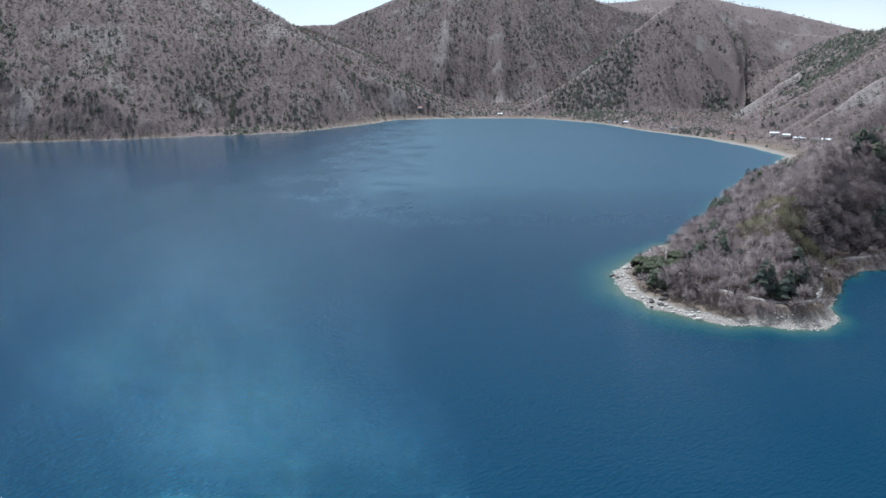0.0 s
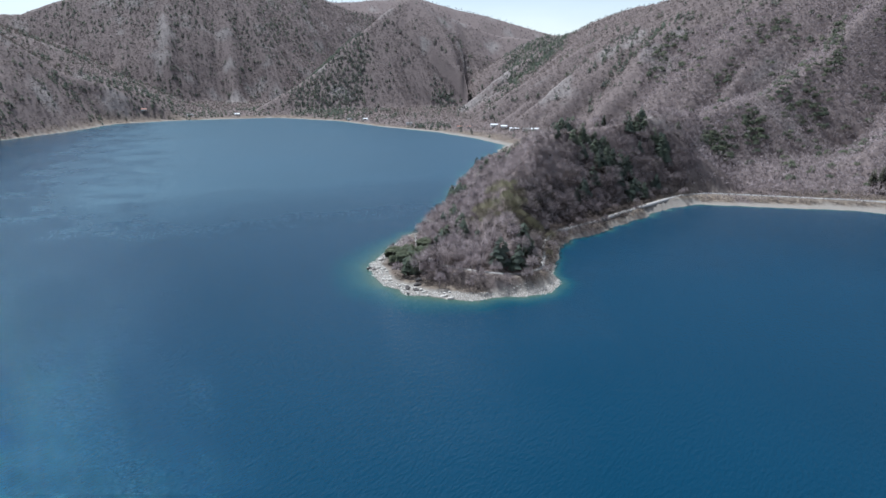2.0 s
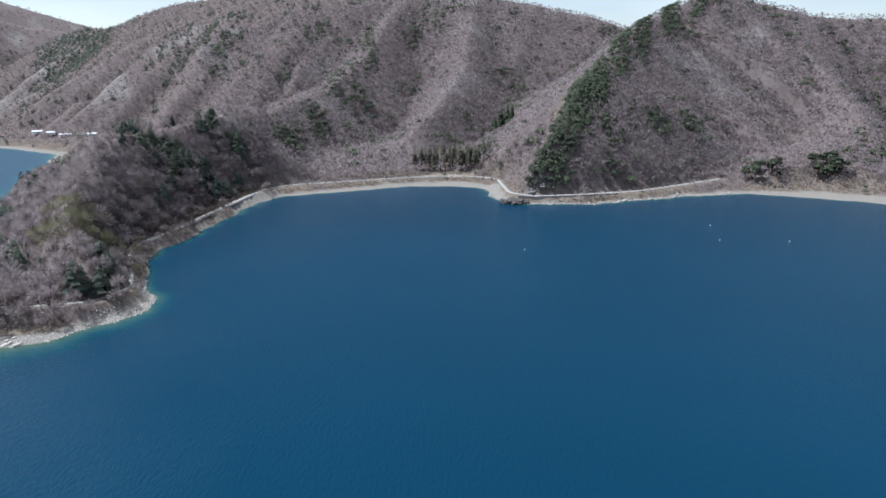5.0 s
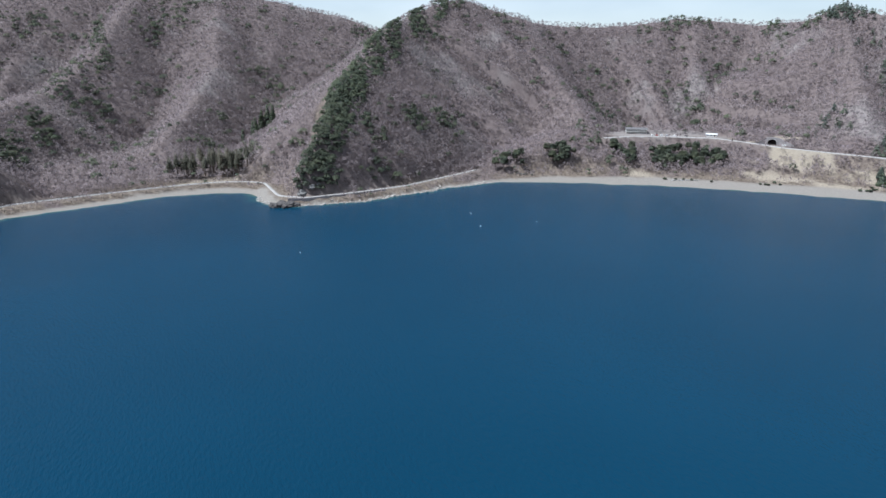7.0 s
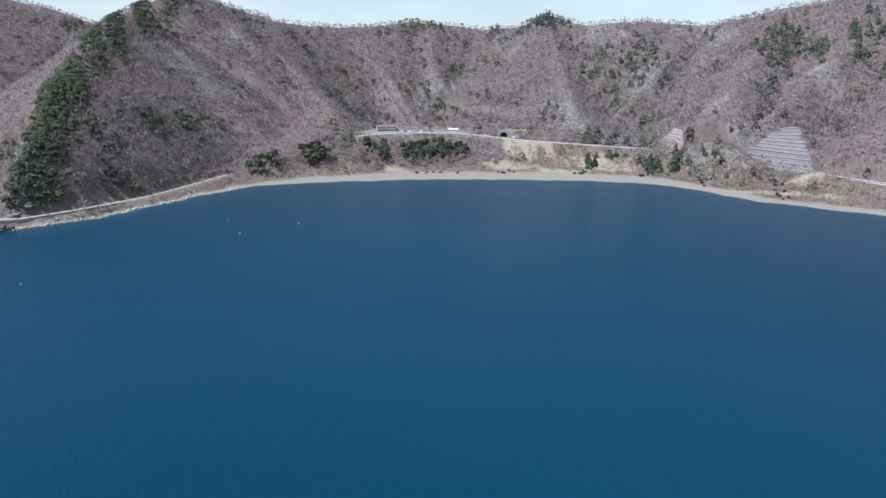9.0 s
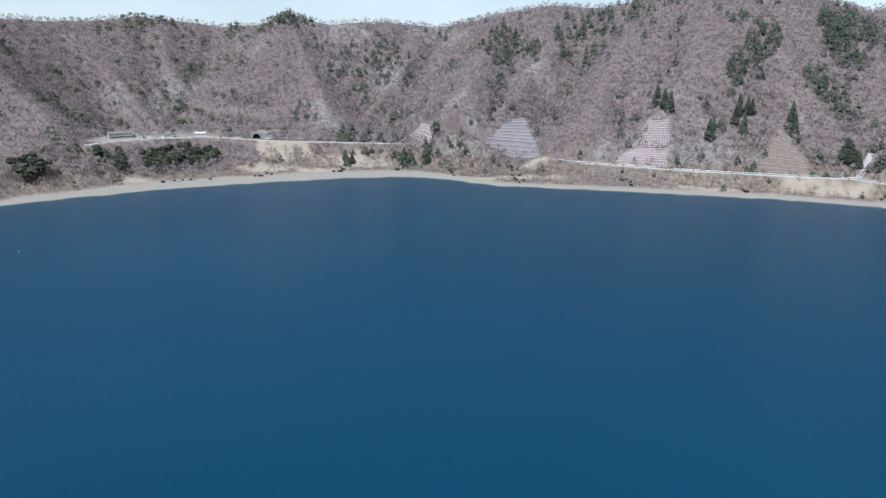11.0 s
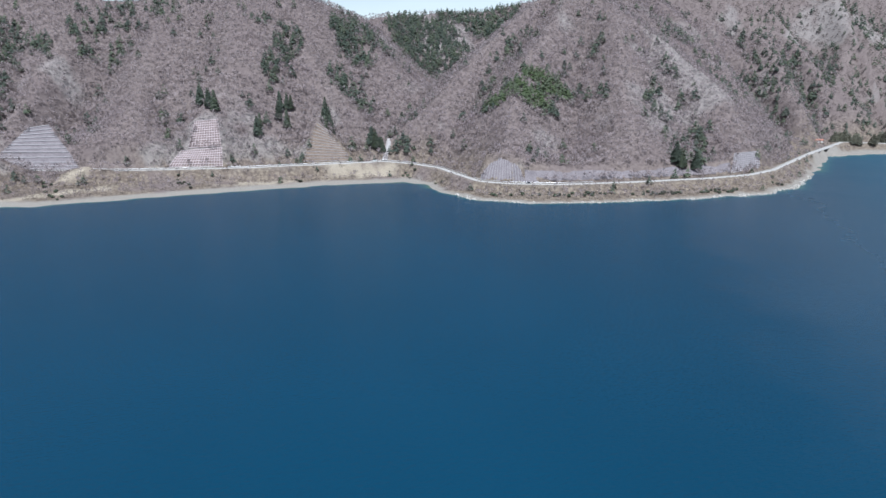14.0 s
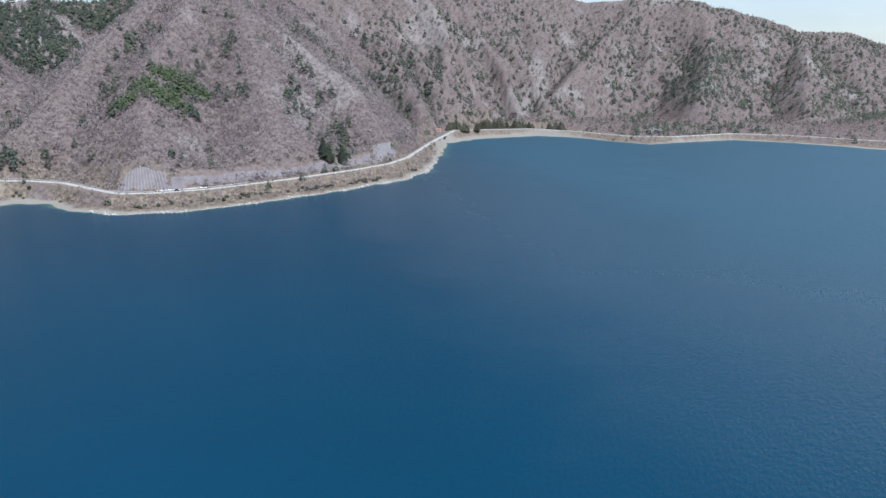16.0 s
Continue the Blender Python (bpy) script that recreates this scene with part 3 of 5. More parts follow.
x, y, f = polar_grid(np.arange(0, 360, 1.2), np.concatenate([[0.01, 60, 120, 180], np.arange(230, 700, 6), np.arange(700, 1800, 25)]))
h, inland, beach, flat, road = survey(x, y)
reach = 9 + 40 * (1 - smooth(30, 150, np.hypot(x - 80, y - 305))) + 9 * smooth(-20, 20, y - x - 130) * (1 - smooth(700, 800, y))
shallow = np.clip(1 + inland / (0.62 * reach), 0, 1) ** 1.6
keep = (inland[f] < 25).any(1)
tagged(mesh_object("water", np.stack([x, y, x * 0], 1), f[keep], WATER, None, True, [("shallow", shallow)]),
       "deep blue lake water, rippled, turquoise over the shallows", "lake", "", "structure")


# ---- roads ----
def ribbon(name, line, half, material, lift, label):
    p = np.array(line, float)
    seg = np.hypot(*np.diff(p[:, :2], axis=0).T)
    at = np.concatenate([[0], np.cumsum(seg)])
    s = np.arange(0, at[-1], 3.0)
    q = np.stack([np.interp(s, at, p[:, k]) for k in range(3)], 1)
    for _ in range(4):
        q[1:-1] = (q[:-2] + q[1:-1] * 2 + q[2:]) / 4
    t = np.gradient(q[:, :2], axis=0)
    t /= np.linalg.norm(t, axis=1)[:, None]
    side = np.stack([-t[:, 1], t[:, 0], t[:, 0] * 0], 1)
    rows = []
    for off, dz in ((-half - 0.5, -1.2), (-half, lift), (0, lift + 0.06), (half, lift), (half + 0.5, -1.2)):
        rows.append(q + side * off + np.array([0, 0, dz]))
    v = np.stack(rows, 1).reshape(-1, 3)
    n, k = len(q), 5
    i, j = np.meshgrid(np.arange(n - 1), np.arange(k - 1), indexing="ij")
    fc = np.stack([i * k + j, (i + 1) * k + j, (i + 1) * k + j + 1, i * k + j + 1], -1).reshape(-1, 4)
    return tagged(mesh_object(name, v, fc[:, ::-1], material), label, "road", "", "structure"), q, side


cape_road, cape_line, cape_side = ribbon("road", CAPE_ROAD, 1.4, ASPHALT, 0.25, "narrow pale asphalt shore road below bare woods")
upper_road, upper_line, upper_side = ribbon("road", UPPER_ROAD, 2.5, ASPHALT, 0.25, "pale two-lane lakeside road cut into the slope")
south_road, south_line, south_side = ribbon("road", SOUTH_ROAD, 2.0, ASPHALT, 0.25, "pale road along the far shore")
ribbon("footpath", CAPE_PATH, 0.9, ASPHALT, 0.2, "trodden pale footpath round the wooded cape")


# ---- woods ----
def scatter(step, box, seed, test):
    """Jittered places on a grid inside a box of the plan, kept where test allows them."""
    rng = np.random.default_rng(seed)
    gx, gy = np.meshgrid(np.arange(box[0], box[2], step), np.arange(box[1], box[3], step))
    px_, py_ = gx.ravel() + rng.uniform(-0.5, 0.5, gx.size) * step, gy.ravel() + rng.uniform(-0.5, 0.5, gx.size) * step
    far = np.hypot(px_, py_)
    az = np.degrees(np.arctan2(px_, py_)) % 360
    ok = test(px_, py_, far, az)
    px_, py_ = px_[ok], py_[ok]
    hh, inl, bea, fla, roa = survey(px_, py_)
    return px_, py_, hh, inl, bea, fla, roa, rng


def lie(x, y, z):
    """Normals of the ground at places of known height, and how far each stands proud of its surroundings."""
    a_, b_, c_ = survey(x + 26, y)[0], survey(x - 13, y + 22)[0], survey(x - 13, y - 22)[0]
    nrm = np.stack([((b_ + c_) / 2 - a_) / 39, (c_ - b_) / 44, np.ones(len(z))], 1)
    return nrm / np.linalg.norm(nrm, axis=1)[:, None], z - (a_ + b_ + c_) / 3


def crown_lean(u, out, normals, k):
    """Normals for lighting: the slope's own, bent outwards round each crown."""
    side = np.stack([np.cos(u) * out, np.sin(u) * out, 0.5 * np.ones_like(u)], -1)
    both = side * 0.45 + normals[:, None, :] * 0.7 + np.array([0, 0, 0.2])
    return np.repeat((both / np.linalg.norm(both, axis=-1, keepdims=True)).reshape(-1, 3), k, 0)


def twig_trees(x, y, z, normals, height, rng, blades, width, trunk=True, simple=False):
    """Leafless trees: a tapered trunk and a crown of thin upswept sprays. Returns verts, faces, tint, lean."""
    n = len(x)
    base = np.stack([x, y, z], 1)
    u = rng.uniform(0, 2 * np.pi, (n, blades))
    el = np.arcsin(rng.uniform(-0.25, 1.0, (n, blades)))
    out = np.cos(el)
    hh = height[:, None]
    wide_r = 0.40 * hh * rng.uniform(0.8, 1.2, (n, 1))
    way = np.stack([np.cos(u) * out * wide_r, np.sin(u) * out * wide_r, np.sin(el) * hh * 0.42], -1)
    heart = base[:, None, :] + np.stack([0 * u, 0 * u, 0 * u + 0.56 * hh], -1)
    root = heart + way * rng.uniform(0.1, 0.45, (n, blades, 1))
    tip = heart + way * rng.uniform(0.8, 1.12, (n, blades, 1))
    turn = u + np.pi / 2 + rng.uniform(-1.2, 1.2, (n, blades))
    wide = np.stack([np.cos(turn), np.sin(turn), rng.uniform(-0.6, 0.6, (n, blades))], -1) * (height[:, None, None] * width)
    mid = root * 0.3 + tip * 0.7
    m = n * blades
    if simple:
        k, v = 3, np.stack([root, tip - wide, tip + wide * 0.6], 2).reshape(-1, 3)
        f = np.arange(m * 3).reshape(-1, 3)
    else:
        k, v = 4, np.stack([root, mid - wide, tip, mid + wide], 2).reshape(-1, 3)
        i = np.arange(m)[:, None] * 4
        f = np.concatenate([i + np.array([[0, 1, 2]]), i + np.array([[0, 2, 3]])])
    tint = np.repeat(rng.uniform(0, 1, n), blades * k)
    tint = np.clip(tint + np.repeat(rng.normal(0, 0.07, m), k), 0, 1)
    lean = crown_lean(u, out, normals, k)
    if trunk:
        a = rng.uniform(0, 6.28, n)
        r = height * 0.022 + 0.06
        tv = []
        for k in range(3):
            tv.append(base + np.stack([np.cos(a + k * 2.09) * r, np.sin(a + k * 2.09) * r, -0.4 + 0 * r], 1))
        tv.append(base + np.stack([0 * r, 0 * r, height * 0.8], 1))
        tv = np.stack(tv, 1).reshape(-1, 3)
        j = np.arange(n)[:, None] * 4 + len(v)
        tf = np.concatenate([j + np.array([[0, 1, 3]]), j + np.array([[1, 2, 3]]), j + np.array([[2, 0, 3]])])
        v, f = np.concatenate([v, tv]), np.concatenate([f, tf])
        tint = np.concatenate([tint, np.repeat(rng.uniform(0.5, 1.0, n), 4)])
        lean = np.concatenate([lean, np.repeat(normals, 4, 0)])
    return v, f, tint, lean


def needle_trees(x, y, z, normals, height, rng, blades, spread, cone=True, base=0.12, simple=False):
    """Evergreens: a trunk and drooping boughs in a cone, or tufts in a round crown. Returns verts, faces, tint, lean."""
    n = len(x)
    b0 = np.stack([x, y, z], 1)
    u = rng.uniform(0, 2 * np.pi, (n, blades))
    lev = rng.uniform(0, 1, (n, blades))
    hh = height[:, None]
    jag = rng.uniform(0.72, 1.12, (n, blades))
    if cone:
        lev = 1 - np.sqrt(1 - lev * 0.98)
        r = hh * spread * (1 - lev) ** 0.9 * jag
        zz = hh * (base + (1 - base) * lev)
        nx, nz = 0.9, 0.45
        out_r, out_z = np.full_like(u, nx), np.full_like(u, nz)
        size = hh * spread * (0.30 + 0.35 * (1 - lev))
    else:
        el = np.arcsin(np.clip(lev * 1.45 - 0.45, -1, 1))
        r = hh * spread * np.cos(el) * jag
        zz = hh * (0.64 + 0.30 * np.sin(el) * jag)
        out_r, out_z = np.cos(el), np.sin(el)
        size = hh * spread * 0.46 * rng.uniform(0.7, 1.2, (n, blades)) * min(1, (90 / blades) ** 0.5)
    spot = b0[:, None] + np.stack([np.cos(u) * r, np.sin(u) * r, zz], -1)
    side = np.stack([-np.sin(u), np.cos(u), 0 * u], -1)
    down = np.stack([np.cos(u) * out_z, np.sin(u) * out_z, -out_r], -1)           # down the crown's surface
    away = np.stack([np.cos(u) * out_r, np.sin(u) * out_r, out_z], -1)
    tilt = rng.uniform(-0.5, 0.7, (n, blades, 1))
    sz = size[..., None]
    top = spot - down * sz * 0.8 - away * sz * 0.35
    left = spot + side * sz * rng.uniform(0.5, 0.9, (n, blades, 1)) + down * sz * 0.35 + away * sz * tilt * 0.5
    right = spot - side * sz * rng.uniform(0.5, 0.9, (n, blades, 1)) + down * sz * 0.35 + away * sz * tilt * 0.4
    tip = spot + down * sz * 1.0 + away * sz * 0.3
    m = n * blades
    if simple:
        k, v = 3, np.stack([top, right, left], 2).reshape(-1, 3)
        f = np.arange(m * 3).reshape(-1, 3)
    else:
        k, v = 4, np.stack([top, right, tip, left], 2).reshape(-1, 3)
        i = np.arange(m)[:, None] * 4
        f = np.concatenate([i + np.array([[0, 1, 2]]), i + np.array([[0, 2, 3]])])
    tint = np.clip(np.repeat(rng.uniform(0, 1, n), blades * k) + np.repeat(rng.normal(0, 0.15, m), k), 0, 1)
    return v, f, tint, crown_lean(u, 1.6 + 0 * u, normals, k)


# stands of evergreens: x, y, radius along x and y, share of the trees
NORTH_STANDS = [
    (402, 1767, 125, 240, -13, 0.97),
    (861, 1438, 85, 230, -31, 0.97),
    (647, 1529, 42, 34, -23, 0.95),
    (-6, 1684, 169, 59, 0, 0.6),
]
MOUNTAIN_STANDS = [
    (792, 980, 69, 99, -39, 0.2),
    (872, 762, 63, 41, -49, 0.2),
    (837, 604, 13, 114, -54, 0.4),
    (711, 566, 33, 15, -51, 0.45),
    (776, 725, 24, 26, -47, 0.3),
    (747, 404, 27, 26, -62, 0.2),
]
BAY_STANDS = [
    (833, -476, 66, 54, -120, 0.26),
    (982, -420, 41, 14, -113, 0.7),
    (1113, -235, 43, 15, -102, 0.5),
    (1053, -351, 14, 21, -108, 0.6),
    (705, -616, 32, 45, -131, 0.4),
    (992, -412, 54, 19, -113, 0.6),
    (696, -594, 12, 49, -130, 0.4),
    (644, -624, 10, 19, -134, 0.5),
    (631, -675, 15, 39, -137, 0.3),
    (578, -662, 10, 30, -139, 0.35),
    (386, -733, 20, 32, -152, 0.55),
    (378, -679, 13, 26, -151, 0.55),
    (301, -719, 30, 32, -157, 0.4),
    (333, -820, 36, 64, -158, 0.65),
    (291, -1018, 70, 70, -164, 0.8),
    (237, -1130, 84, 40, -168, 0.8),
    (579, -751, 104, 36, -142, 0.3),
]
CONE_STANDS = [
    (94, -703, 42, 19, -172, 0.97),
    (66, -742, 32, 18, -174, 0.97),
    (-50, -748, 10, 32, 176, 0.5),
    (-161, -934, 31, 114, 170, 0.25),
    (-276, -1208, 56, 146, 167, 0.3),
    (-101, -707, 12, 43, 172, 0.5),
]
SOUTHWEST_STANDS = [
    (-1061, -1329, 120, 50, 141, 0.6),
    (-1200, -1250, 130, 60, 136, 0.75),
    (-1352, -1188, 130, 60, 131, 0.75),
    (-1480, -1130, 130, 60, 127, 0.7),
    (-877, -1112, 62, 110, 142, 0.95),
    (-818, -1013, 44, 55, 141, 0.95),
    (-580, -1099, 29, 17, 152, 0.97),
    (-731, -1167, 23, 13, 148, 0.97),
    (-526, -1158, 39, 14, 156, 0.9),
    (-660, -1283, 12, 11, 153, 0.9),
    (-459, -1206, 33, 56, 159, 0.45),
    (-409, -1312, 38, 107, 163, 0.3),
    (-566, -1334, 50, 104, 157, 0.4),
    (-909, -1007, 30, 43, 138, 0.85),
    (-909, -1058, 9, 32, 139, 0.9),
    (-1182, -1096, 162, 171, 133, 0.45),
    (-1150, -958, 68, 124, 130, 0.6),
    (-751, -1089, 14, 51, 145, 0.7),
    (-924, -1232, 20, 90, 143, 0.4),
]
CAPE_STANDS = [
    (320, 436, 31, 122, -36, 0.1),
    (318, 428, 45, 22, -37, 0.6),
    (395, 466, 20, 14, -40, 0.6),
    (152, 330, 14, 10, -26, 0.4),
    (266, 399, 16, 13, -34, 0.2),
    (217, 477, 11, 35, -24, 0.7),
    (167, 287, 11, 19, -30, 0.35),
    (166, 370, 8, 32, -24, 0.35),
    (406, 446, 7, 16, -42, 0.9),
    (508, 480, 17, 34, -47, 0.5),
    (589, 504, 14, 36, -49, 0.75),
    (739, 579, 43, 90, -52, 0.35),
    (596, 529, 29, 23, -48, 0.35),
    (829, 935, 68, 70, -42, 0.3),
]
POINT_STANDS = [
    (515, 188, 16, 16, -69, 0.9),
    (535, 190, 17, 32, -70, 0.95),
    (568, 191, 16, 50, -71, 0.95),
    (620, 195, 15, 65, -72, 0.95),
    (690, 197, 14, 70, -74, 0.95),
    (770, 195, 13, 75, -76, 0.95),
    (850, 188, 12, 80, -77, 0.95),
    (925, 172, 12, 75, -79, 0.9),
    (975, 145, 12, 55, -81, 0.85),
    (1005, 124, 14, 30, -83, 0.8),
    (675, 127, 16, 24, -79, 0.55),
    (719, 101, 15, 15, -82, 0.5),
    (776, 79, 6, 6, -84, 0.6),
    (517, 185, 20, 7, -70, 0.5),
    (552, 154, 26, 11, -74, 0.22),
    (601, 155, 14, 24, -76, 0.3),
    (555, 158, 45, 28, -74, 0.22),
]
STANDS = NORTH_STANDS + MOUNTAIN_STANDS + CAPE_STANDS + POINT_STANDS + BAY_STANDS + CONE_STANDS + SOUTHWEST_STANDS


def evergreen_share(x, y):
    west = (y > 900) & (x < 500)
    west |= (x < -250) & (y < -850)
    share = 0.022 + np.where(west, 0.03 + 0.36 * smooth(0.52, 0.62, fractal(x / 95, y / 95, 4, 62)), 0) + 0.13 * smooth(0.54, 0.70, fractal(x / 75, y / 75, 4, 61))
    for sx, sy, rx, ry, turn, s in STANDS:
        c, sn = math.cos(radians(turn)), math.sin(radians(turn))
        lx, ly = (x - sx) * c + (y - sy) * sn, -(x - sx) * sn + (y - sy) * c
        d = np.hypot(lx / rx, ly / ry) + 0.5 * (fractal(x / 25, y / 25, 3, 71) - 0.5)
        share = np.maximum(share, s * (1 - smooth(0.75, 1.1, d)))
    return share


def cleared(x, y):
    free = nearest(FIREBREAK, x, y)[0] < 4.0
    for cx, cy, cr in CLEARINGS:
        free |= np.hypot(x - cx, y - cy) < cr
    for quad in SLOPES:
        free |= beyond(np.array(quad, float), x, y) < 5.0 * value_noise(x / 6, y / 6, 15) - 4.0
    return free


WOODS = [
    # name, spacing, box, test, mean height, blades, blade width, round evergreens, their blades, seed, label
    ("cape_woods", 6.1, (90, 255, 560, 700), lambda x, y, r, a: (r < 760) & (a < 45), 12.0, 235, 0.021, False, 80, 1, "leafless brown woods covering the steep cape"),
    ("bay_woods", 5.05, (150, -480, 1250, 1000), lambda x, y, r, a: (r < 1230) & (a >= 40) & (a < 112) & ((a > 44) | (r > 700)), 9.5, 18, 0.11, True, 34, 2, "bare mauve-brown woods on the slopes behind the bay"),
    ("point_woods", 5.0, (495, 60, 740, 215), lambda x, y, r, a: (a > 67) & (a < 86) & (r < 730), 8.5, 22, 0.095, True, 40, 8, "bushy bare trees on the steep flank of the point"),
    ("south_woods", 5.05, (-350, -1250, 1250, -150), lambda x, y, r, a: (r < 1230) & (a >= 112) & (a < 197), 9.5, 18, 0.11, False, 34, 3, "bare mauve-brown woods above the lakeside road"),
    ("east_woods", 7.0, (250, 600, 1500, 2000), lambda x, y, r, a: (r < 1900) & (a > 20) & (a < 84) & ((r >= 1230) | (a <= 40)) & (r > 760), 9.0, 13, 0.125, False, 24, 4, "far leafless woods on a broad grey-brown mountain"),
    ("west_woods", 8.0, (-1500, 900, 800, 2800), lambda x, y, r, a: (r < 2750) & ((a <= 20) | (a > 322)), 10.0, 9, 0.17, False, 22, 5, "far leafless woods on hazy mountains at the lake's head"),
    ("far_woods", 17.0, (300, 1700, 2500, 3900), lambda x, y, r, a: (r < 3900) & (r >= 1900) & (a < 45), 13.0, 6, 0.25, False, 10, 6, "woods on the most distant ridge"),
    ("southwest_woods", 7.8, (-1600, -1900, 150, -600), lambda x, y, r, a: (r < 1950) & (a >= 176) & (a < 240) & ((r >= 1230) | (a >= 197)), 9.5, 13, 0.12, False, 24, 7, "bare woods on the hills past the wooded point"),
]
for name, step, box, test, tall, blades, width, round_crowns, green_blades, seed, label in WOODS:
    x, y, z, inl, bea, fla, roa, rng = scatter(step, box, seed, test)
    r = np.hypot(x, y)
    rise = survey(x * (1 + 14 / r), y * (1 + 14 / r))[0] - z
    bare = (1 - smooth(fla * 0.75, fla * 1.15 + 4, inl + 10 * (fractal(x / 25, y / 25, 3, 90) - 0.5)))
    ok = (inl > bea + (0.8 if seed == 1 else 2.0)) & (roa > (np.where(x < 215, 1.2, -1.0) if seed == 1 else 1.5 + 0.15 * tall)) & (rng.uniform(0, 1, len(x)) > bare * 0.3)
    front = survey(x * (1 - 18 / r), y * (1 - 18 / r))[0] - z if seed in (2, 3, 8) else np.full(len(x), 99.0)
    ok &= (rise > (-3.5 if seed in (1, 2, 3, 8) else 3.0 if seed == 6 else -0.5)) | (front < 4.0) | (r < 560)      # the slopes that fall away from the lake stay bare
    ok &= ~cleared(x, y) & (rng.uniform(0, 1, len(x)) > 0.86 * straw_share(x, y))
    x, y, z, bare = x[ok], y[ok], z[ok], bare[ok]
    z = z - np.interp(np.hypot(x, y), [700, 1000, 1350, 1900, 2850, 3600], [0, 1.0, 3.0, 5.0, 8.0, 14.0])     # roots deep in the coarser far slopes
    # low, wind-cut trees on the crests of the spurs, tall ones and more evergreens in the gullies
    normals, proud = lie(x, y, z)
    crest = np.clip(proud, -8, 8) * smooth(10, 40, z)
    height = tall * rng.uniform(0.65, 1.25, len(x)) * (1 - 0.4 * bare) * np.clip(1 - 0.03 * crest, 0.85, 1.25)
    share = evergreen_share(x, y)
    height = np.where(share > 0.45, np.maximum(height, tall * 0.9), height)
    green = rng.uniform(0, 1, len(x)) < share * np.where(share > 0.25, 1, np.clip(1 - 0.2 * crest, 0.15, 2))
    g = ~green
    if seed == 1:                        # trees just coming into leaf over the tip of the cape
        bud = g & (rng.uniform(0, 1, len(x)) < 0.75 * (1 - smooth(0.5, 1.2, np.hypot((x - 190) / 30, (y - 335) / 38))))
        v, f, tint, lean = twig_trees(x[bud], y[bud], z[bud], normals[bud], height[bud], rng, blades, width, True, True)
        tagged(mesh_object("budding_trees", v, f, BUDS, None, False, [("tint", tint), ("lean", lean)]), "olive-green budding trees among the bare woods of the cape", "trees", "", "stuff")
        g &= ~bud
    v, f, tint, lean = twig_trees(x[g], y[g], z[g], normals[g], height[g], rng, blades, width, True, True)
    # backlit shade of the far hills put into the tint, west darkest of all
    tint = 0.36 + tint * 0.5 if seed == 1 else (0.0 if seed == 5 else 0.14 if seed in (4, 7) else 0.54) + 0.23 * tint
    if seed != 1:                        # relief shading put into the tint: paler on the spurs, darker in the gullies
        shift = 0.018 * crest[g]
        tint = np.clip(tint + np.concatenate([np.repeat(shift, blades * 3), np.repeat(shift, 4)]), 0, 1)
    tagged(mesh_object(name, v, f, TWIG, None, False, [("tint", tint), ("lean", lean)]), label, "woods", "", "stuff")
    g = green
    v, f, tint, lean = needle_trees(x[g], y[g], z[g], normals[g], height[g] * (1.05 if round_crowns else 1.35), rng, green_blades, 0.38 if round_crowns else 0.31, not round_crowns, 0.12, True)
    if seed == 3:                        # the young plantation is a fresher green
        tint = np.where(np.repeat(share[g] > 0.9, len(tint) // g.sum()), 0.9 + 0.1 * tint, 0.9 * tint)
    else:
        tint = 0.9 * tint
    tagged(mesh_object(name.replace("woods", "evergreens"), v, f, PINE if round_crowns else CONIFER, None, False, [("tint", tint), ("lean", lean)]),
           "dark green evergreens scattered through the leafless woods", "evergreens", "", "stuff")

# low brush on the flats between the beach and the slopes
for name, box, seed in (("cape_brush", (90, 250, 620, 480), 21), ("bay_brush", (450, -480, 800, 250), 22), ("south_brush", (-300, -1000, 600, -380), 23)):
    x, y, z, inl, bea, fla, roa, rng = scatter(1.9 if seed == 21 else 2.3, box, seed, lambda x, y, r, a: (r < 830) & (r > 280))
    thick = fractal(x / 14, y / 14, 3, 33)
    ok = (inl > bea * 0.95 + 0.6) & (inl < fla * 1.25 + 26) & (roa > (-1.5 if seed == 21 else 0.6)) & (thick + rng.uniform(-0.2, 0.2, len(x)) > np.where((seed == 21) & (x < 420), 0.12, 0.34)) & ~cleared(x, y) & (rng.uniform(0, 1, len(x)) > 0.4 * straw_share(x, y))
    x, y, z = x[ok], y[ok], z[ok]
    height = rng.uniform(0.9, 2.6, len(x)) * (0.6 + 0.8 * thick[ok]) * np.where((seed == 21) & (x < 420), 1.7, 1.0)
    if seed == 21:                       # rank dark thickets on the cape's steep bank
        height *= np.where((x > 190) & (x < 345), 1.6, 1.0)
    v, f, tint, lean = twig_trees(x, y, z - 0.3, np.tile([0, 0, 1.0], (len(x), 1)), height, rng, 11, 0.13, False, True)
    tint *= 0.55 if seed == 21 else 0.85
    tagged(mesh_object(name, v, f, BRUSH, None, False, [("tint", tint), ("lean", lean)]), "low leafless brush and dry grass behind the beach", "brush", "", "stuff")


# ---- helpers for things ----
def thing(name, x, y, z, turn, label, category, group=""):
    """An Empty at the base of a thing; its parts are its children."""
    ob = tagged(new(name), label, category, group)
    ob.empty_display_size = 0.5
    ob.matrix_world = pose(x, y, z, 0, 0, turn)
    return ob


def part(name, bm, material, parent, label=""):
    me = bpy.data.meshes.new(name)
    bm.to_mesh(me)
    bm.free()
    me.materials.append(material)
    ob = new(name, me)
    ob.parent = parent
    if label:
        tagged(ob, label)
    return ob


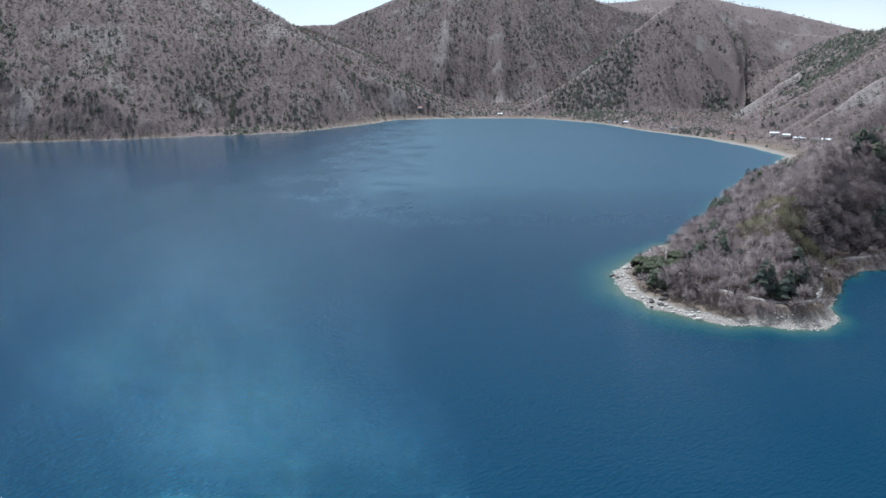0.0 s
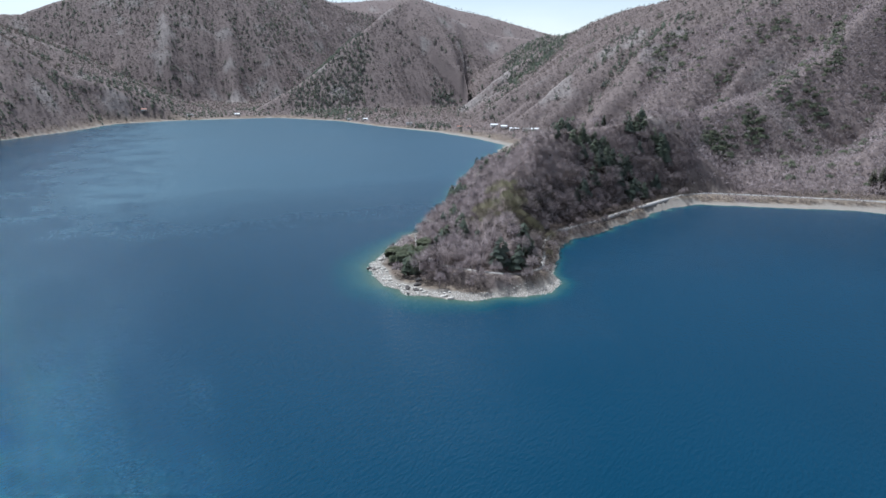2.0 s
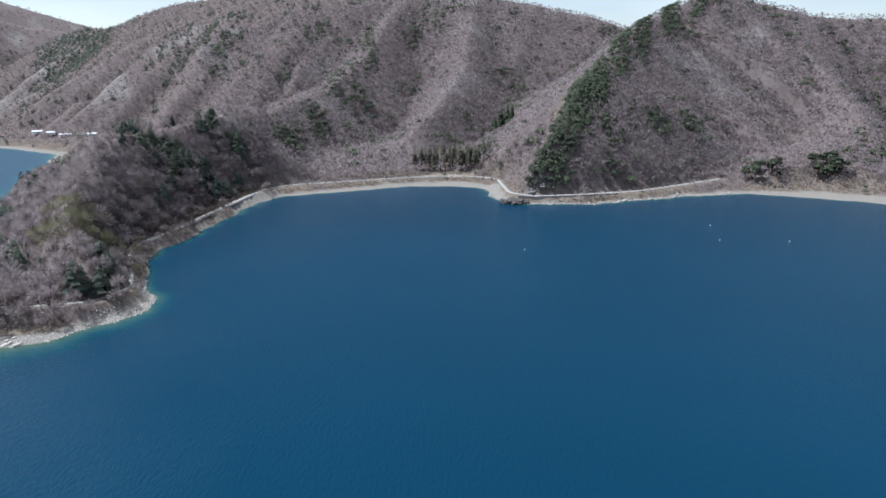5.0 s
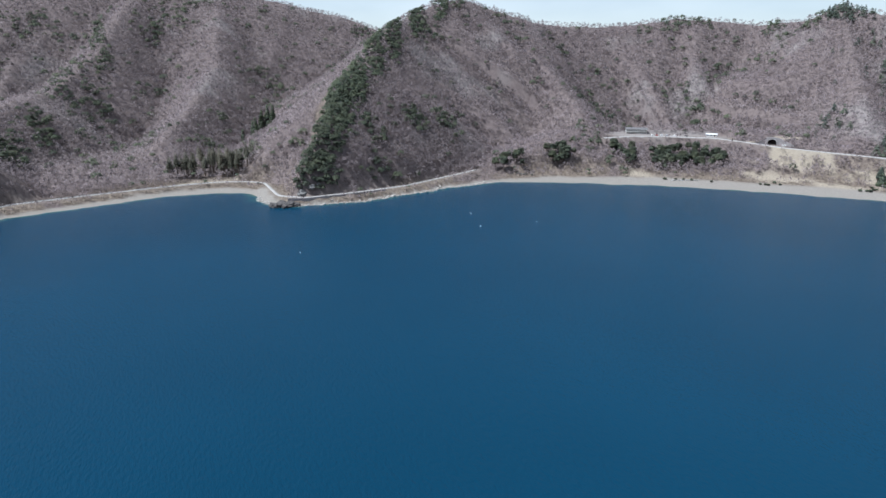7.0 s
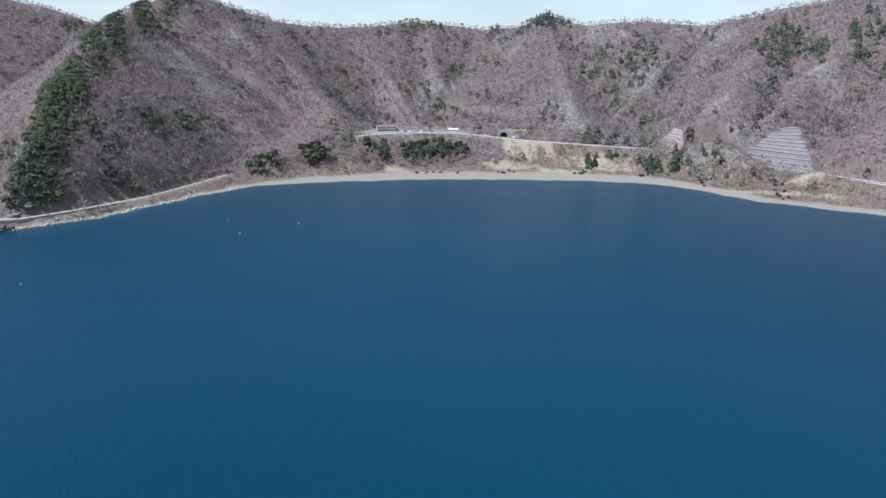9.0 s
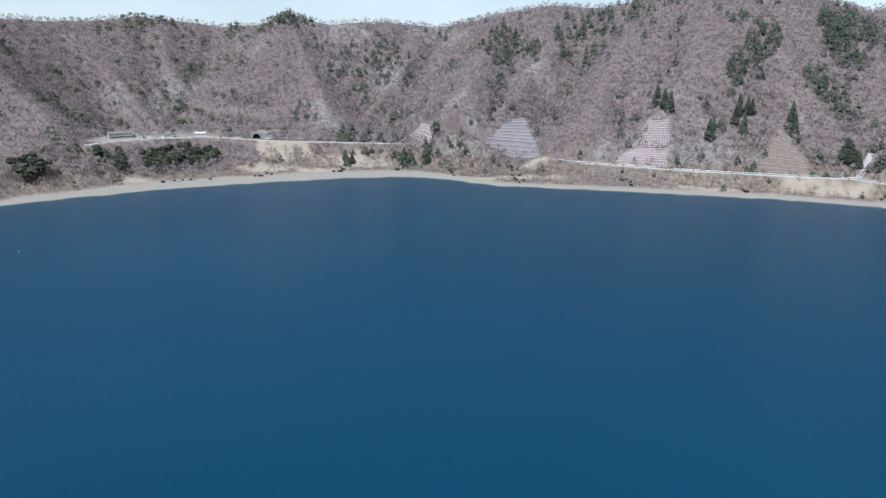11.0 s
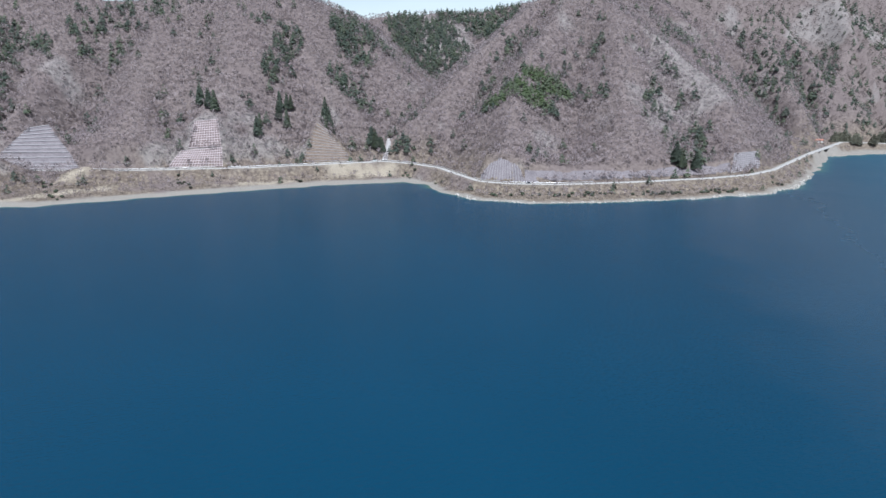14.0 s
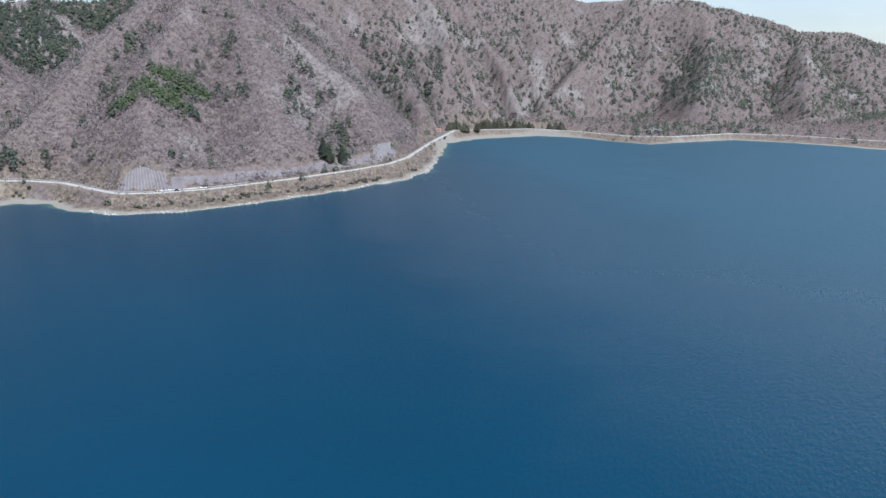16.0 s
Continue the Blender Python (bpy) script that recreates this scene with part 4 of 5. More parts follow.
def box(sx, sy, sz, x=0, y=0, z=0, bevel=0.0, bm=None, turn=0.0):
    """A box standing on z, bevelled."""
    bm = bm or bmesh.new()
    made = bmesh.ops.create_cube(bm, size=1.0, matrix=pose(x, y, z + sz / 2, 0, 0, turn) @ Matrix.Diagonal((sx, sy, sz, 1)))
    if bevel:
        edges = list({e for v in made["verts"] for e in v.link_edges})
        bmesh.ops.bevel(bm, geom=edges, offset=bevel, segments=2, affect="EDGES")
    return bm


def cylinder(r0, r1, h, x=0, y=0, z=0, sides=8, bm=None, turn=None):
    bm = bm or bmesh.new()
    m = pose(x, y, z + h / 2) if turn is None else turn
    bmesh.ops.create_cone(bm, cap_ends=True, segments=sides, radius1=r0, radius2=r1, depth=h, matrix=m)
    return bm


def limb(p0, p1, r0, r1, sides=6, bm=None):
    bm = bm or bmesh.new()
    p0, p1 = Vector(p0), Vector(p1)
    m = Matrix.Translation((p0 + p1) / 2) @ (p1 - p0).to_track_quat("Z", "Y").to_matrix().to_4x4()
    bmesh.ops.create_cone(bm, cap_ends=True, segments=sides, radius1=r0, radius2=r1, depth=(p1 - p0).length, matrix=m)
    return bm


def height_at(x, y):
    return float(survey(np.array([x]), np.array([y]))[0][0])


# ---- slope protection above the lakeside road ----
def draped(corners, u, v, lift):
    (ax, ay), (bx, by), (cx, cy), (dx, dy) = corners
    x = (ax * (1 - u) + bx * u) * (1 - v) + (dx * (1 - u) + cx * u) * v
    y = (ay * (1 - u) + by * u) * (1 - v) + (dy * (1 - u) + cy * u) * v
    ground_z = survey(x, y)[0]
    za, zb, zc, zd = survey(np.array([ax, bx, cx, dx]), np.array([ay, by, cy, dy]))[0]
    plane = (za * (1 - u) + zb * u) * (1 - v) + (zd * (1 - u) + zc * u) * v
    return np.stack([x, y, np.maximum(plane * 0.75 + ground_z * 0.25, ground_z) + lift], 1)


def strip_beam(line, width, depth):
    """A square beam along a draped line."""
    t = np.gradient(line, axis=0)
    t /= np.linalg.norm(t, axis=1)[:, None]
    side = np.cross(t, [0, 0, 1.0])
    side /= np.linalg.norm(side, axis=1)[:, None] + 1e-9
    up = np.cross(side, t)
    ring = [line + side * sx * width / 2 + up * sz * depth for sx, sz in ((-1, -0.6), (1, -0.6), (1, 1), (-1, 1))]
    v = np.stack(ring, 1).reshape(-1, 3)
    n = len(line)
    f = [[i * 4 + k, i * 4 + (k + 1) % 4, i * 4 + 4 + (k + 1) % 4, i * 4 + 4 + k] for i in range(n - 1) for k in range(4)]
    f += [[3, 2, 1, 0], [n * 4 - 4, n * 4 - 3, n * 4 - 2, n * 4 - 1]]
    return v, np.array(f)


def slope_wall(corners, rows, columns, backing, beams, label, width=0.6, depth=0.45, ragged=0.0, dome=0.0):
    centre = np.mean(np.array(corners), 0)
    base = height_at(*centre)
    wall = thing("slope_wall", centre[0], centre[1], base, 0, label, "slope wall", "slope walls above the road")
    origin = np.array([centre[0], centre[1], base])
    nu, nv = 40, 14
    u, v = np.meshgrid(np.linspace(0, 1, nu), np.linspace(0, 1, nv), indexing="ij")
    cut = (1 - ragged * fractal(u.ravel() * 9 + centre[0], u.ravel() * 0 + 3, 3, 6)) * (1 - dome * np.abs(2 * u.ravel() - 1) ** 2.5)
    p = draped(corners, u.ravel(), v.ravel() * cut, 0.15 + 0.3 * value_noise(u.ravel() * 40, v.ravel() * 25, 4))
    i, j = np.meshgrid(np.arange(nu - 1), np.arange(nv - 1), indexing="ij")
    f = np.stack([i * nv + j, (i + 1) * nv + j, (i + 1) * nv + j + 1, i * nv + j + 1], -1).reshape(-1, 4)
    mesh_object("facing", p - origin, f, backing, wall)
    for k in range(rows):
        s = (k + 0.15) / max(1, rows - 0.7)
        line = draped(corners, np.linspace(0, 1, 22), np.full(22, s), 0.4)
        vv, ff = strip_beam(line - origin, width, depth)
        mesh_object("crossbeam", vv, ff, beams, wall)
    for k in range(columns):
        s = k / max(1, columns - 1)
        line = draped(corners, np.full(16, s), np.linspace(0, (1 - ragged * float(fractal(np.array([s * 9 + centre[0]]), np.array([3.0]), 3, 6)[0])) * (1 - dome * abs(2 * s - 1) ** 2.5), 16), 0.36)
        vv, ff = strip_beam(line - origin, width * 0.8, depth * 0.9)
        mesh_object("upright_beam", vv, ff, beams, wall)
    return wall


def trimmed(k):
    return [tuple(c[:2]) for c in SLOPES[k]]


slope_wall(trimmed(0), 7, 9, BARE_EARTH, PINK_BEAM, "pinkish concrete lattice holding a small earth slope")
slope_wall(trimmed(1), 12, 0, SPRAYED, PALE_BEAM, "grey concrete terraces stepping up a wide slope by the road", 0.8, 0.7)
slope_wall(trimmed(2), 8, 20, BARE_EARTH, PINK_BEAM, "white and pink concrete lattice at the foot of the slope")
slope_wall(trimmed(3), 12, 12, BARE_EARTH, PINK_BEAM, "narrow pinkish concrete lattice climbing under two cedars")
slope_wall(trimmed(4), 13, 0, RUBBLE, PALE_BEAM, "tan rubble slope held by rows of weathered fencing", 0.25, 0.35)
slope_wall(trimmed(5), 0, 17, SPRAYED, PALE_BEAM, "grey sprayed concrete slope with close upright ribs", 0.35, 0.3, 0.25, 0.75)
slope_wall(trimmed(6), 0, 0, SPRAYED, SPRAYED, "grey sprayed concrete face along the road", 0.5, 0.3, 0.6)
slope_wall(trimmed(7), 0, 0, SPRAYED, SPRAYED, "long grey sprayed concrete face under the trees", 0.5, 0.3, 0.6)
slope_wall(trimmed(8), 10, 14, SPRAYED, PALE_BEAM, "grey and white concrete lattice beside the wooded point")

# wall that carries the shore road past the rocky point
def road_wall(line, inner, drop, label):
    p = np.array(line, float)
    wall = thing("retaining_wall", p[0, 0], p[0, 1], p[0, 2] - drop, 0, label, "retaining wall")
    o = np.array([p[0, 0], p[0, 1], p[0, 2] - drop])
    for a, b_ in zip(p[:-1], p[1:]):
        d = b_ - a
        length, turn = math.hypot(d[0], d[1]), math.degrees(math.atan2(d[1], d[0]))
        count = max(1, round(length / 6.0))
        for k in range(count):
            c_ = a + d * (k + 0.5) / count - o
            bm = box(length / count - 0.08, 0.7, drop, c_[0], c_[1], c_[2] - drop, 0.04, None, turn)
            part("panel", bm, CONCRETE, wall)
        c_ = a + d * 0.5 - o
        part("coping", box(length, 0.9, 0.35, c_[0], c_[1], c_[2], 0.05, None, turn), CONCRETE, wall)
    return wall


road_wall([(494, 203, 5.3), (497, 189, 5.3), (527, 153, 5.3), (549, 131, 5.4)], 0, 4.6, "dark weathered concrete wall carrying the shore road")


# ---- guard rails ----
def guard_rail(q, side, off, first, last, label):
    rail = thing("guard_rail", q[first][0], q[first][1], q[first][2], 0, label, "guard rail", "guard rails along the lake roads")
    o = q[first]
    line = q[first:last] + side[first:last] * off + np.array([0, 0, 0.95]) - o
    v, f = strip_beam(line, 0.12, 0.22)
    mesh_object("rail", v, f, STEEL, rail)
    me = None
    for k in range(0, len(line), 2):
        if me is None:
            post = part("post", cylinder(0.07, 0.07, 1.1, 0, 0, -1.0, 6), STEEL, rail)
            me = post.data
        else:
            post = new("post", me)
            post.parent = rail
        post.location = line[k]


for first, last in ((130, 175), (178, 222), (225, 270), (274, 318), (320, 362)):
    guard_rail(upper_line, upper_side, 3.0, first, min(last, len(upper_line) - 2), "galvanised steel guard rail on the lake side of the road")
for first, last in ((62, 100), (104, 128)):
    guard_rail(cape_line, cape_side, -2.6, first, last, "low steel guard rail beside the narrow shore road")


# ---- rest house, shed, tunnel ----
def rest_house(x, y, z, turn):
    h = thing("rest_house", x, y, z, turn, "long white two-storey rest house with a dark roof above the bay", "house")
    part("wall", box(24, 8, 5.6, 0, 0, 0, 0.05), PLASTER, h)
    bm = bmesh.new()
    for sy in (-1, 1):
        vs = [bm.verts.new(c) for c in ((-13, sy * 5.2, 5.4), (13, sy * 5.2, 5.4), (13, 0, 7.4), (-13, 0, 7.4), (-13, sy * 5.2, 5.65), (13, sy * 5.2, 5.65), (13, 0, 7.7), (-13, 0, 7.7))]
        for idx in ((0, 1, 2, 3), (4, 7, 6, 5), (0, 4, 5, 1), (1, 5, 6, 2), (2, 6, 7, 3), (3, 7, 4, 0)):
            bm.faces.new([vs[i] for i in idx])
    bmesh.ops.recalc_face_normals(bm, faces=bm.faces)
    part("roof", bm, ROOF_DARK, h, "dark low-pitched sheet roof")
    for level, zz in enumerate((0.9, 3.6)):
        for k in range(9):
            w = part("window", box(1.9, 0.12, 1.3, -10.4 + k * 2.6, 4.04, zz, 0.02), WOOD, h)
            part("pane", box(1.7, 0.06, 1.1, -10.4 + k * 2.6, 4.12, zz + 0.1), GLASS, w)
    part("balcony", box(24, 1.3, 0.18, 0, 4.65, 3.0, 0.03), PLASTER, h, "white balcony slab")
    for k in range(13):
        part("baluster", box(0.08, 0.08, 0.9, -11.7 + k * 1.95, 5.2, 3.18), PLASTER, h)
    part("handrail", box(24, 0.1, 0.12, 0, 5.2, 4.08, 0.02), PLASTER, h)
    return h


face_lake = lambda x, y: math.degrees(math.atan2(-y, -x)) - 90
rest_house(786, -124, 37.6, face_lake(786, -124) + 8)


def shed(x, y, turn, size, roof, label):
    w, d, hh = size
    z = height_at(x, y) - 0.2
    s = thing("shed", x, y, z, turn, label, "shed", "small lakeside buildings")
    part("wall", box(w, d, hh, 0, 0, 0, 0.04), PLASTER, s)
    bm = bmesh.new()
    vs = [bm.verts.new(c) for c in ((-w / 2 - 0.5, -d / 2 - 0.5, hh), (w / 2 + 0.5, -d / 2 - 0.5, hh), (w / 2 + 0.5, d / 2 + 0.5, hh), (-w / 2 - 0.5, d / 2 + 0.5, hh),
                                    (-w / 2 - 0.5, 0, hh + d * 0.28), (w / 2 + 0.5, 0, hh + d * 0.28))]
    for idx in ((3, 2, 1, 0), (0, 1, 5, 4), (2, 3, 4, 5), (1, 2, 5), (3, 0, 4)):
        bm.faces.new([vs[i] for i in idx])
    part("roof", bm, roof, s)
    part("door", box(1.0, 0.1, 2.0, -w * 0.3, d / 2 + 0.03, 0, 0.02), WOOD, s)
    for k in (0.0, 0.3):
        win = part("window", box(1.4, 0.1, 1.1, w * k, d / 2 + 0.03, 1.0, 0.02), WOOD, s)
        part("pane", box(1.2, 0.06, 0.9, w * k, d / 2 + 0.07, 1.1), GLASS, win)
    return s


shed(766, -206, face_lake(766, -206), (12, 4, 2.6), ROOF_PALE, "low white shed with a pale roof by the car park")


def tunnel(x, y, z, turn):
    t = thing("tunnel_portal", x, y, z, turn, "pale concrete road tunnel portal with a dark arched mouth", "tunnel portal")
    arch = [(math.cos(a) * 4.3, 2.6 + math.sin(a) * 3.6) for a in np.linspace(0, math.pi, 13)]
    mouth = [(4.3, -0.4)] + arch + [(-4.3, -0.4)]
    outer = [(7.5, -0.4), (7.5, 2.6), (7.5, 5), (7.3, 7.6), (5, 8.0), (3, 8.3), (1.5, 8.4), (0, 8.4), (-1.5, 8.4), (-3, 8.3), (-5, 8.0), (-7.3, 7.6), (-7.5, 5), (-7.5, 2.6), (-7.5, -0.4)]
    bm = bmesh.new()
    rings = [[bm.verts.new((px_, yy, pz)) for px_, pz in pts] for pts, yy in ((mouth, 0), (outer, 0), (outer, -1.2), (mouth, -1.2))]
    for r0, r1 in zip(rings, rings[1:] + rings[:1]):
        for k in range(len(r0) - 1):
            bm.faces.new((r0[k], r0[k + 1], r1[k + 1], r1[k]))
    bmesh.ops.recalc_face_normals(bm, faces=bm.faces)
    part("headwall", bm, CONCRETE, t)
    bm = bmesh.new()
    r0, r1 = ([bm.verts.new((px_, yy, pz)) for px_, pz in mouth] for yy in (-1.0, -32.0))
    for k in range(len(r0) - 1):
        bm.faces.new((r0[k], r0[k + 1], r1[k + 1], r1[k]))
    bm.faces.new(r1)
    part("bore", bm, ROOF_DARK, t, "dark tunnel bore")
    bm = bmesh.new()
    rings = [[bm.verts.new((px_ * s, 0.25, 2.6 + (pz - 2.6) * s)) for px_, pz in arch] for s in (1.0, 1.13)]
    for k in range(len(arch) - 1):
        bm.faces.new((rings[0][k], rings[0][k + 1], rings[1][k + 1], rings[1][k]))
    bmesh.ops.solidify(bm, geom=bm.faces[:], thickness=0.3)
    part("arch_ring", bm, PLASTER, t, "pale arch ring")
    for sx, ln in ((-1, 14), (1, 8)):
        bm = bmesh.new()
        vs = [bm.verts.new(c) for c in ((sx * 7.5, 0, -1), (sx * (7.5 + ln), 4, -1), (sx * (7.5 + ln), 4, 1.5), (sx * 7.5, 0, 7.4),
                                        (sx * 7.5, -0.8, -1), (sx * (7.5 + ln), 3.2, -1), (sx * (7.5 + ln), 3.2, 1.5), (sx * 7.5, -0.8, 7.4))]
        for idx in ((0, 1, 2, 3), (4, 5, 6, 7), (0, 1, 5, 4), (1, 2, 6, 5), (2, 3, 7, 6), (3, 0, 4, 7)):
            bm.faces.new([vs[i] for i in idx])
        bmesh.ops.recalc_face_normals(bm, faces=bm.faces)
        part("wing_wall", bm, CONCRETE, t)
    return t


tunnel(731, -261, 32.9, face_lake(731, -261))


# ---- cars ----
def car(x, y, z, turn, body_mat, tall, label):
    c_ = thing("car", x, y, z, turn, label, "car", "parked cars")
    bm = box(4.3, 1.7, 0.75, 0, 0, 0.32, 0.12)
    part("body", bm, body_mat, c_)
    bm = box(2.7 if tall < 0.8 else 3.5, 1.5, tall, -0.2, 0, 1.05, 0.16)
    cabin = part("cabin", bm, body_mat, c_)
    part("windscreen", box(0.06, 1.3, tall * 0.6, (1.16 if tall < 0.8 else 1.56), 0, 1.12), GLASS, cabin)
    for sy in (-1, 1):
        part("side_window", box(2.0, 0.05, tall * 0.55, -0.2, sy * 0.745, 1.18), GLASS, cabin)
        for sx in (-1.35, 1.35):
            part("wheel", cylinder(0.33, 0.33, 0.24, 0, 0, 0, 12, None, pose(sx, sy * 0.78, 0.33, 90, 0, 0)), TYRE, c_)
    return c_


for k, (px_, py_, m_, tall_, lab) in enumerate((
        (762, -139, WHITE_PAINT, 0.65, "small white car parked by the rest house"), (761, -144, RED_PAINT, 0.65, "red car parked by the rest house"),
        (761, -149, WHITE_PAINT, 0.95, "white van parked by the rest house"), (760, -155, SILVER_PAINT, 0.65, "silver car parked by the rest house"),
        (759, -164, WHITE_PAINT, 0.65, "small white car parked by the rest house"), (757, -176, DARK_PAINT, 0.65, "dark car parked in the open car park"))):
    car(px_, py_, height_at(px_, py_) + 0.1, 10 + 3 * k, m_, tall_, lab)
car(716, -268, 33.2, 60, WHITE_PAINT, 0.95, "white van standing near the tunnel mouth")
car(583, 291, height_at(583, 291), 120, WHITE_PAINT, 0.95, "white van parked under the pine grove")
car(64, -563.5, 10.4, 8, DARK_PAINT, 0.65, "dark car on the lakeside road")


# ---- single trees ----
def trunk_of(bm, tall, radius, rng, limbs):
    lean_ = rng.uniform(-0.04, 0.04, 2) * tall
    mid_ = (lean_[0] * 0.4, lean_[1] * 0.4, tall * 0.5)
    limb((0, 0, -0.6), mid_, radius, radius * 0.7, 7, bm)
    limb(mid_, (lean_[0], lean_[1], tall * 0.93), radius * 0.7, radius * 0.15, 6, bm)
    for k in range(limbs):
        a, s = rng.uniform(0, 6.28), rng.uniform(0.45, 0.85)
        z0 = tall * s
        reach_ = tall * 0.24 * (1.2 - s)
        limb((lean_[0] * s, lean_[1] * s, z0), (math.cos(a) * reach_, math.sin(a) * reach_, z0 + tall * 0.07), radius * 0.3, radius * 0.08, 4, bm)
    return bm


def make_tree(name, tall, spread, cone, blades, material, seed, label, category, group, low=0.1):
    rng = np.random.default_rng(seed)
    t = tagged(new(name), label, category, group)
    t.empty_display_size = 0.5
    part("trunk", trunk_of(bmesh.new(), tall, tall * 0.022, rng, 3 if cone else 7), BARK, t)
    one = np.array([0.0])
    v, f, tint, lean = needle_trees(one, one, one, np.array([[0, 0, 1.0]]), np.array([tall]), rng, blades, spread, cone, low)
    if not cone:                         # uneven, layered crown
        v[:, :2] *= 1 + 0.1 * np.sin(v[:, 2:3] * 1.7 + seed)
        v[:, 0] += 0.05 * tall * math.sin(seed * 2.1)
    mesh_object("crown", v, f, material, t, False, [("tint", tint), ("lean", lean)])
    return t


def dry(x, y):
    h_, inl_, bea_, fla_, roa_ = survey(np.array([x]), np.array([y]))
    return inl_[0] > bea_[0] * 0.8 + 1 and roa_[0] > 1.0


def plant(makers, places):
    """The first use of each template stands at its own first place, the others are copies."""
    places = [p for p in places if dry(p[0], p[1])]
    for k, (px_, py_, size, turn) in enumerate(places):
        m = pose(px_, py_, height_at(px_, py_), 0, 0, turn) @ Matrix.Diagonal((size, size, size, 1))
        t = makers[k % len(makers)]
        if k < len(makers):
            t.matrix_basis = m
        else:
            s = t.scale.copy()
            t.scale = (1, 1, 1)
            copy_thing(t, m)
            t.scale = s


def spread_places(groups, seed):
    rng = np.random.default_rng(seed)
    out = []
    for gx, gy, rx, ry, turn, n in groups:
        c_, s_ = math.cos(radians(turn)), math.sin(radians(turn))
        for _ in range(n):
            a, q = rng.uniform(0, 6.28), math.sqrt(rng.uniform(0, 1))
            lx, ly = math.cos(a) * q * rx, math.sin(a) * q * ry
            out.append((gx + lx * c_ - ly * s_, gy + lx * s_ + ly * c_, rng.uniform(0.75, 1.2), rng.uniform(0, 360)))
    return out


# pines on the cape's tip
plant([make_tree("pine_tree", 9.0, 0.42, False, 380, PINE, s, "spreading green pine among pale boulders on the cape's tip", "pine tree", "pines on the cape's tip") for s in (1, 2)],
      spread_places([(114, 330, 6, 9, 20, 12), (122, 318, 6, 6, 0, 8), (131, 334, 6, 6, 0, 6), (150, 345, 6, 6, 0, 4)], 1))
# groves behind the bay's beach
plant([make_tree("pine_tree", 23.0, 0.115, True, 110, GROVE, s, "slender pine with a bare trunk in the shore grove", "pine tree", "pine grove by the shore road", 0.42) for s in (3, 4, 5)],
      spread_places([(575, 335, 9, 24, 40, 22), (592, 300, 12, 24, 5, 36), (606, 322, 10, 20, 20, 12)], 2))
plant([make_tree("pine_tree", 14.0, 0.25, False, 190, PINE, s, "bushy green pine above the sandy beach", "pine tree", "pines behind the beach", 0.22) for s in (6, 7, 8)],
      spread_places([(676, 24, 10, 18, 10, 13), (692, -30, 10, 18, -5, 15), (712, -108, 16, 10, 0, 9), (708, -150, 14, 26, 0, 24), (706, -190, 14, 20, 0, 18), (728, -165, 8, 40, 0, 14), (720, -92, 12, 8, 0, 6)], 3))
plant([make_tree("conifer_tree", 14.0, 0.26, True, 170, CONIFER, s, "dark green fir standing behind the beach", "conifer tree", "firs behind the beach") for s in (9, 10)],
      spread_places([(603, -390, 6, 8, 60, 5), (592, -407, 5, 6, 60, 3), (641, -330, 6, 10, 0, 3)], 4))
# cedars on the slopes
plant([make_tree("cedar_tree", 22.0, 0.16, True, 190, CONIFER, s, "tall dark cedar on the leafless slope", "cedar tree", "single cedars on the slopes") for s in (11, 12, 13)],
      spread_places([(738, 359, 3, 3, 0, 1), (409, -599, 4, 4, 0, 3), (428, -603, 4, 4, 0, 2), (360, -603, 4, 9, 20, 4), (297, -648, 4, 10, 20, 3),
                     (307, -657, 3, 5, 0, 2), (345, -640, 8, 14, 0, 5), (372, 490, 4, 6, 0, 2), (452, 540, 6, 8, 0, 3)], 5))
plant([make_tree("cedar_tree", 20.0, 0.22, True, 210, CONIFER, s, "broad dark cedar beside the concrete ramp", "cedar tree", "cedars by the ramp") for s in (14, 15)],
      spread_places([(242, -652, 7, 6, 0, 6), (-91, -650, 4, 4, 0, 2), (-72, -645, 4, 4, 0, 2)], 6))
plant([make_tree("cedar_tree", 29.0, 0.13, True, 210, CONIFER, s, "very tall dark cedar in the valley behind the grove", "cedar tree", "cedars in the valley") for s in (18, 19)],
      [(726, 337, 0.9, 0), (723, 332, 1.0, 70), (727, 326, 0.85, 130), (719, 322, 1.15, 200), (722, 315, 1.1, 20), (716, 306, 1.0, 300)])
# row of trees on the far southern beach
plant([make_tree("broad_tree", 18.0, 0.3, True, 190, GROVE, s, "full grey-green tree in a row behind the far beach", "tree", "trees behind the far beach") for s in (16, 17)],
      spread_places([(-345, -1012, 26, 8, -20, 14), (-430, -1026, 50, 10, -8, 26), (-508, -990, 18, 12, 40, 12)], 7))


def make_bush(seed, material, label, green):
    rng = np.random.default_rng(seed)
    t = tagged(new("bush"), label, "bush", "bushes along the beach")
    t.empty_display_size = 0.3
    bm = bmesh.new()
    for k in range(5):
        a = k * 1.26
        limb((0, 0, -0.3), (math.cos(a) * 0.7, math.sin(a) * 0.7, 1.2), 0.06, 0.02, 4, bm)
    part("stems", bm, BARK, t)
    one = np.array([0.0])
    v, f, tint, lean = needle_trees(one, one, one, np.array([[0, 0, 1.0]]), np.array([2.6]), rng, 90, 0.55, False)
    v[:, 2] = v[:, 2] * 0.95 - 0.35
    mesh_object("foliage", v, f, material, t, False, [("tint", tint), ("lean", lean)])
    return t


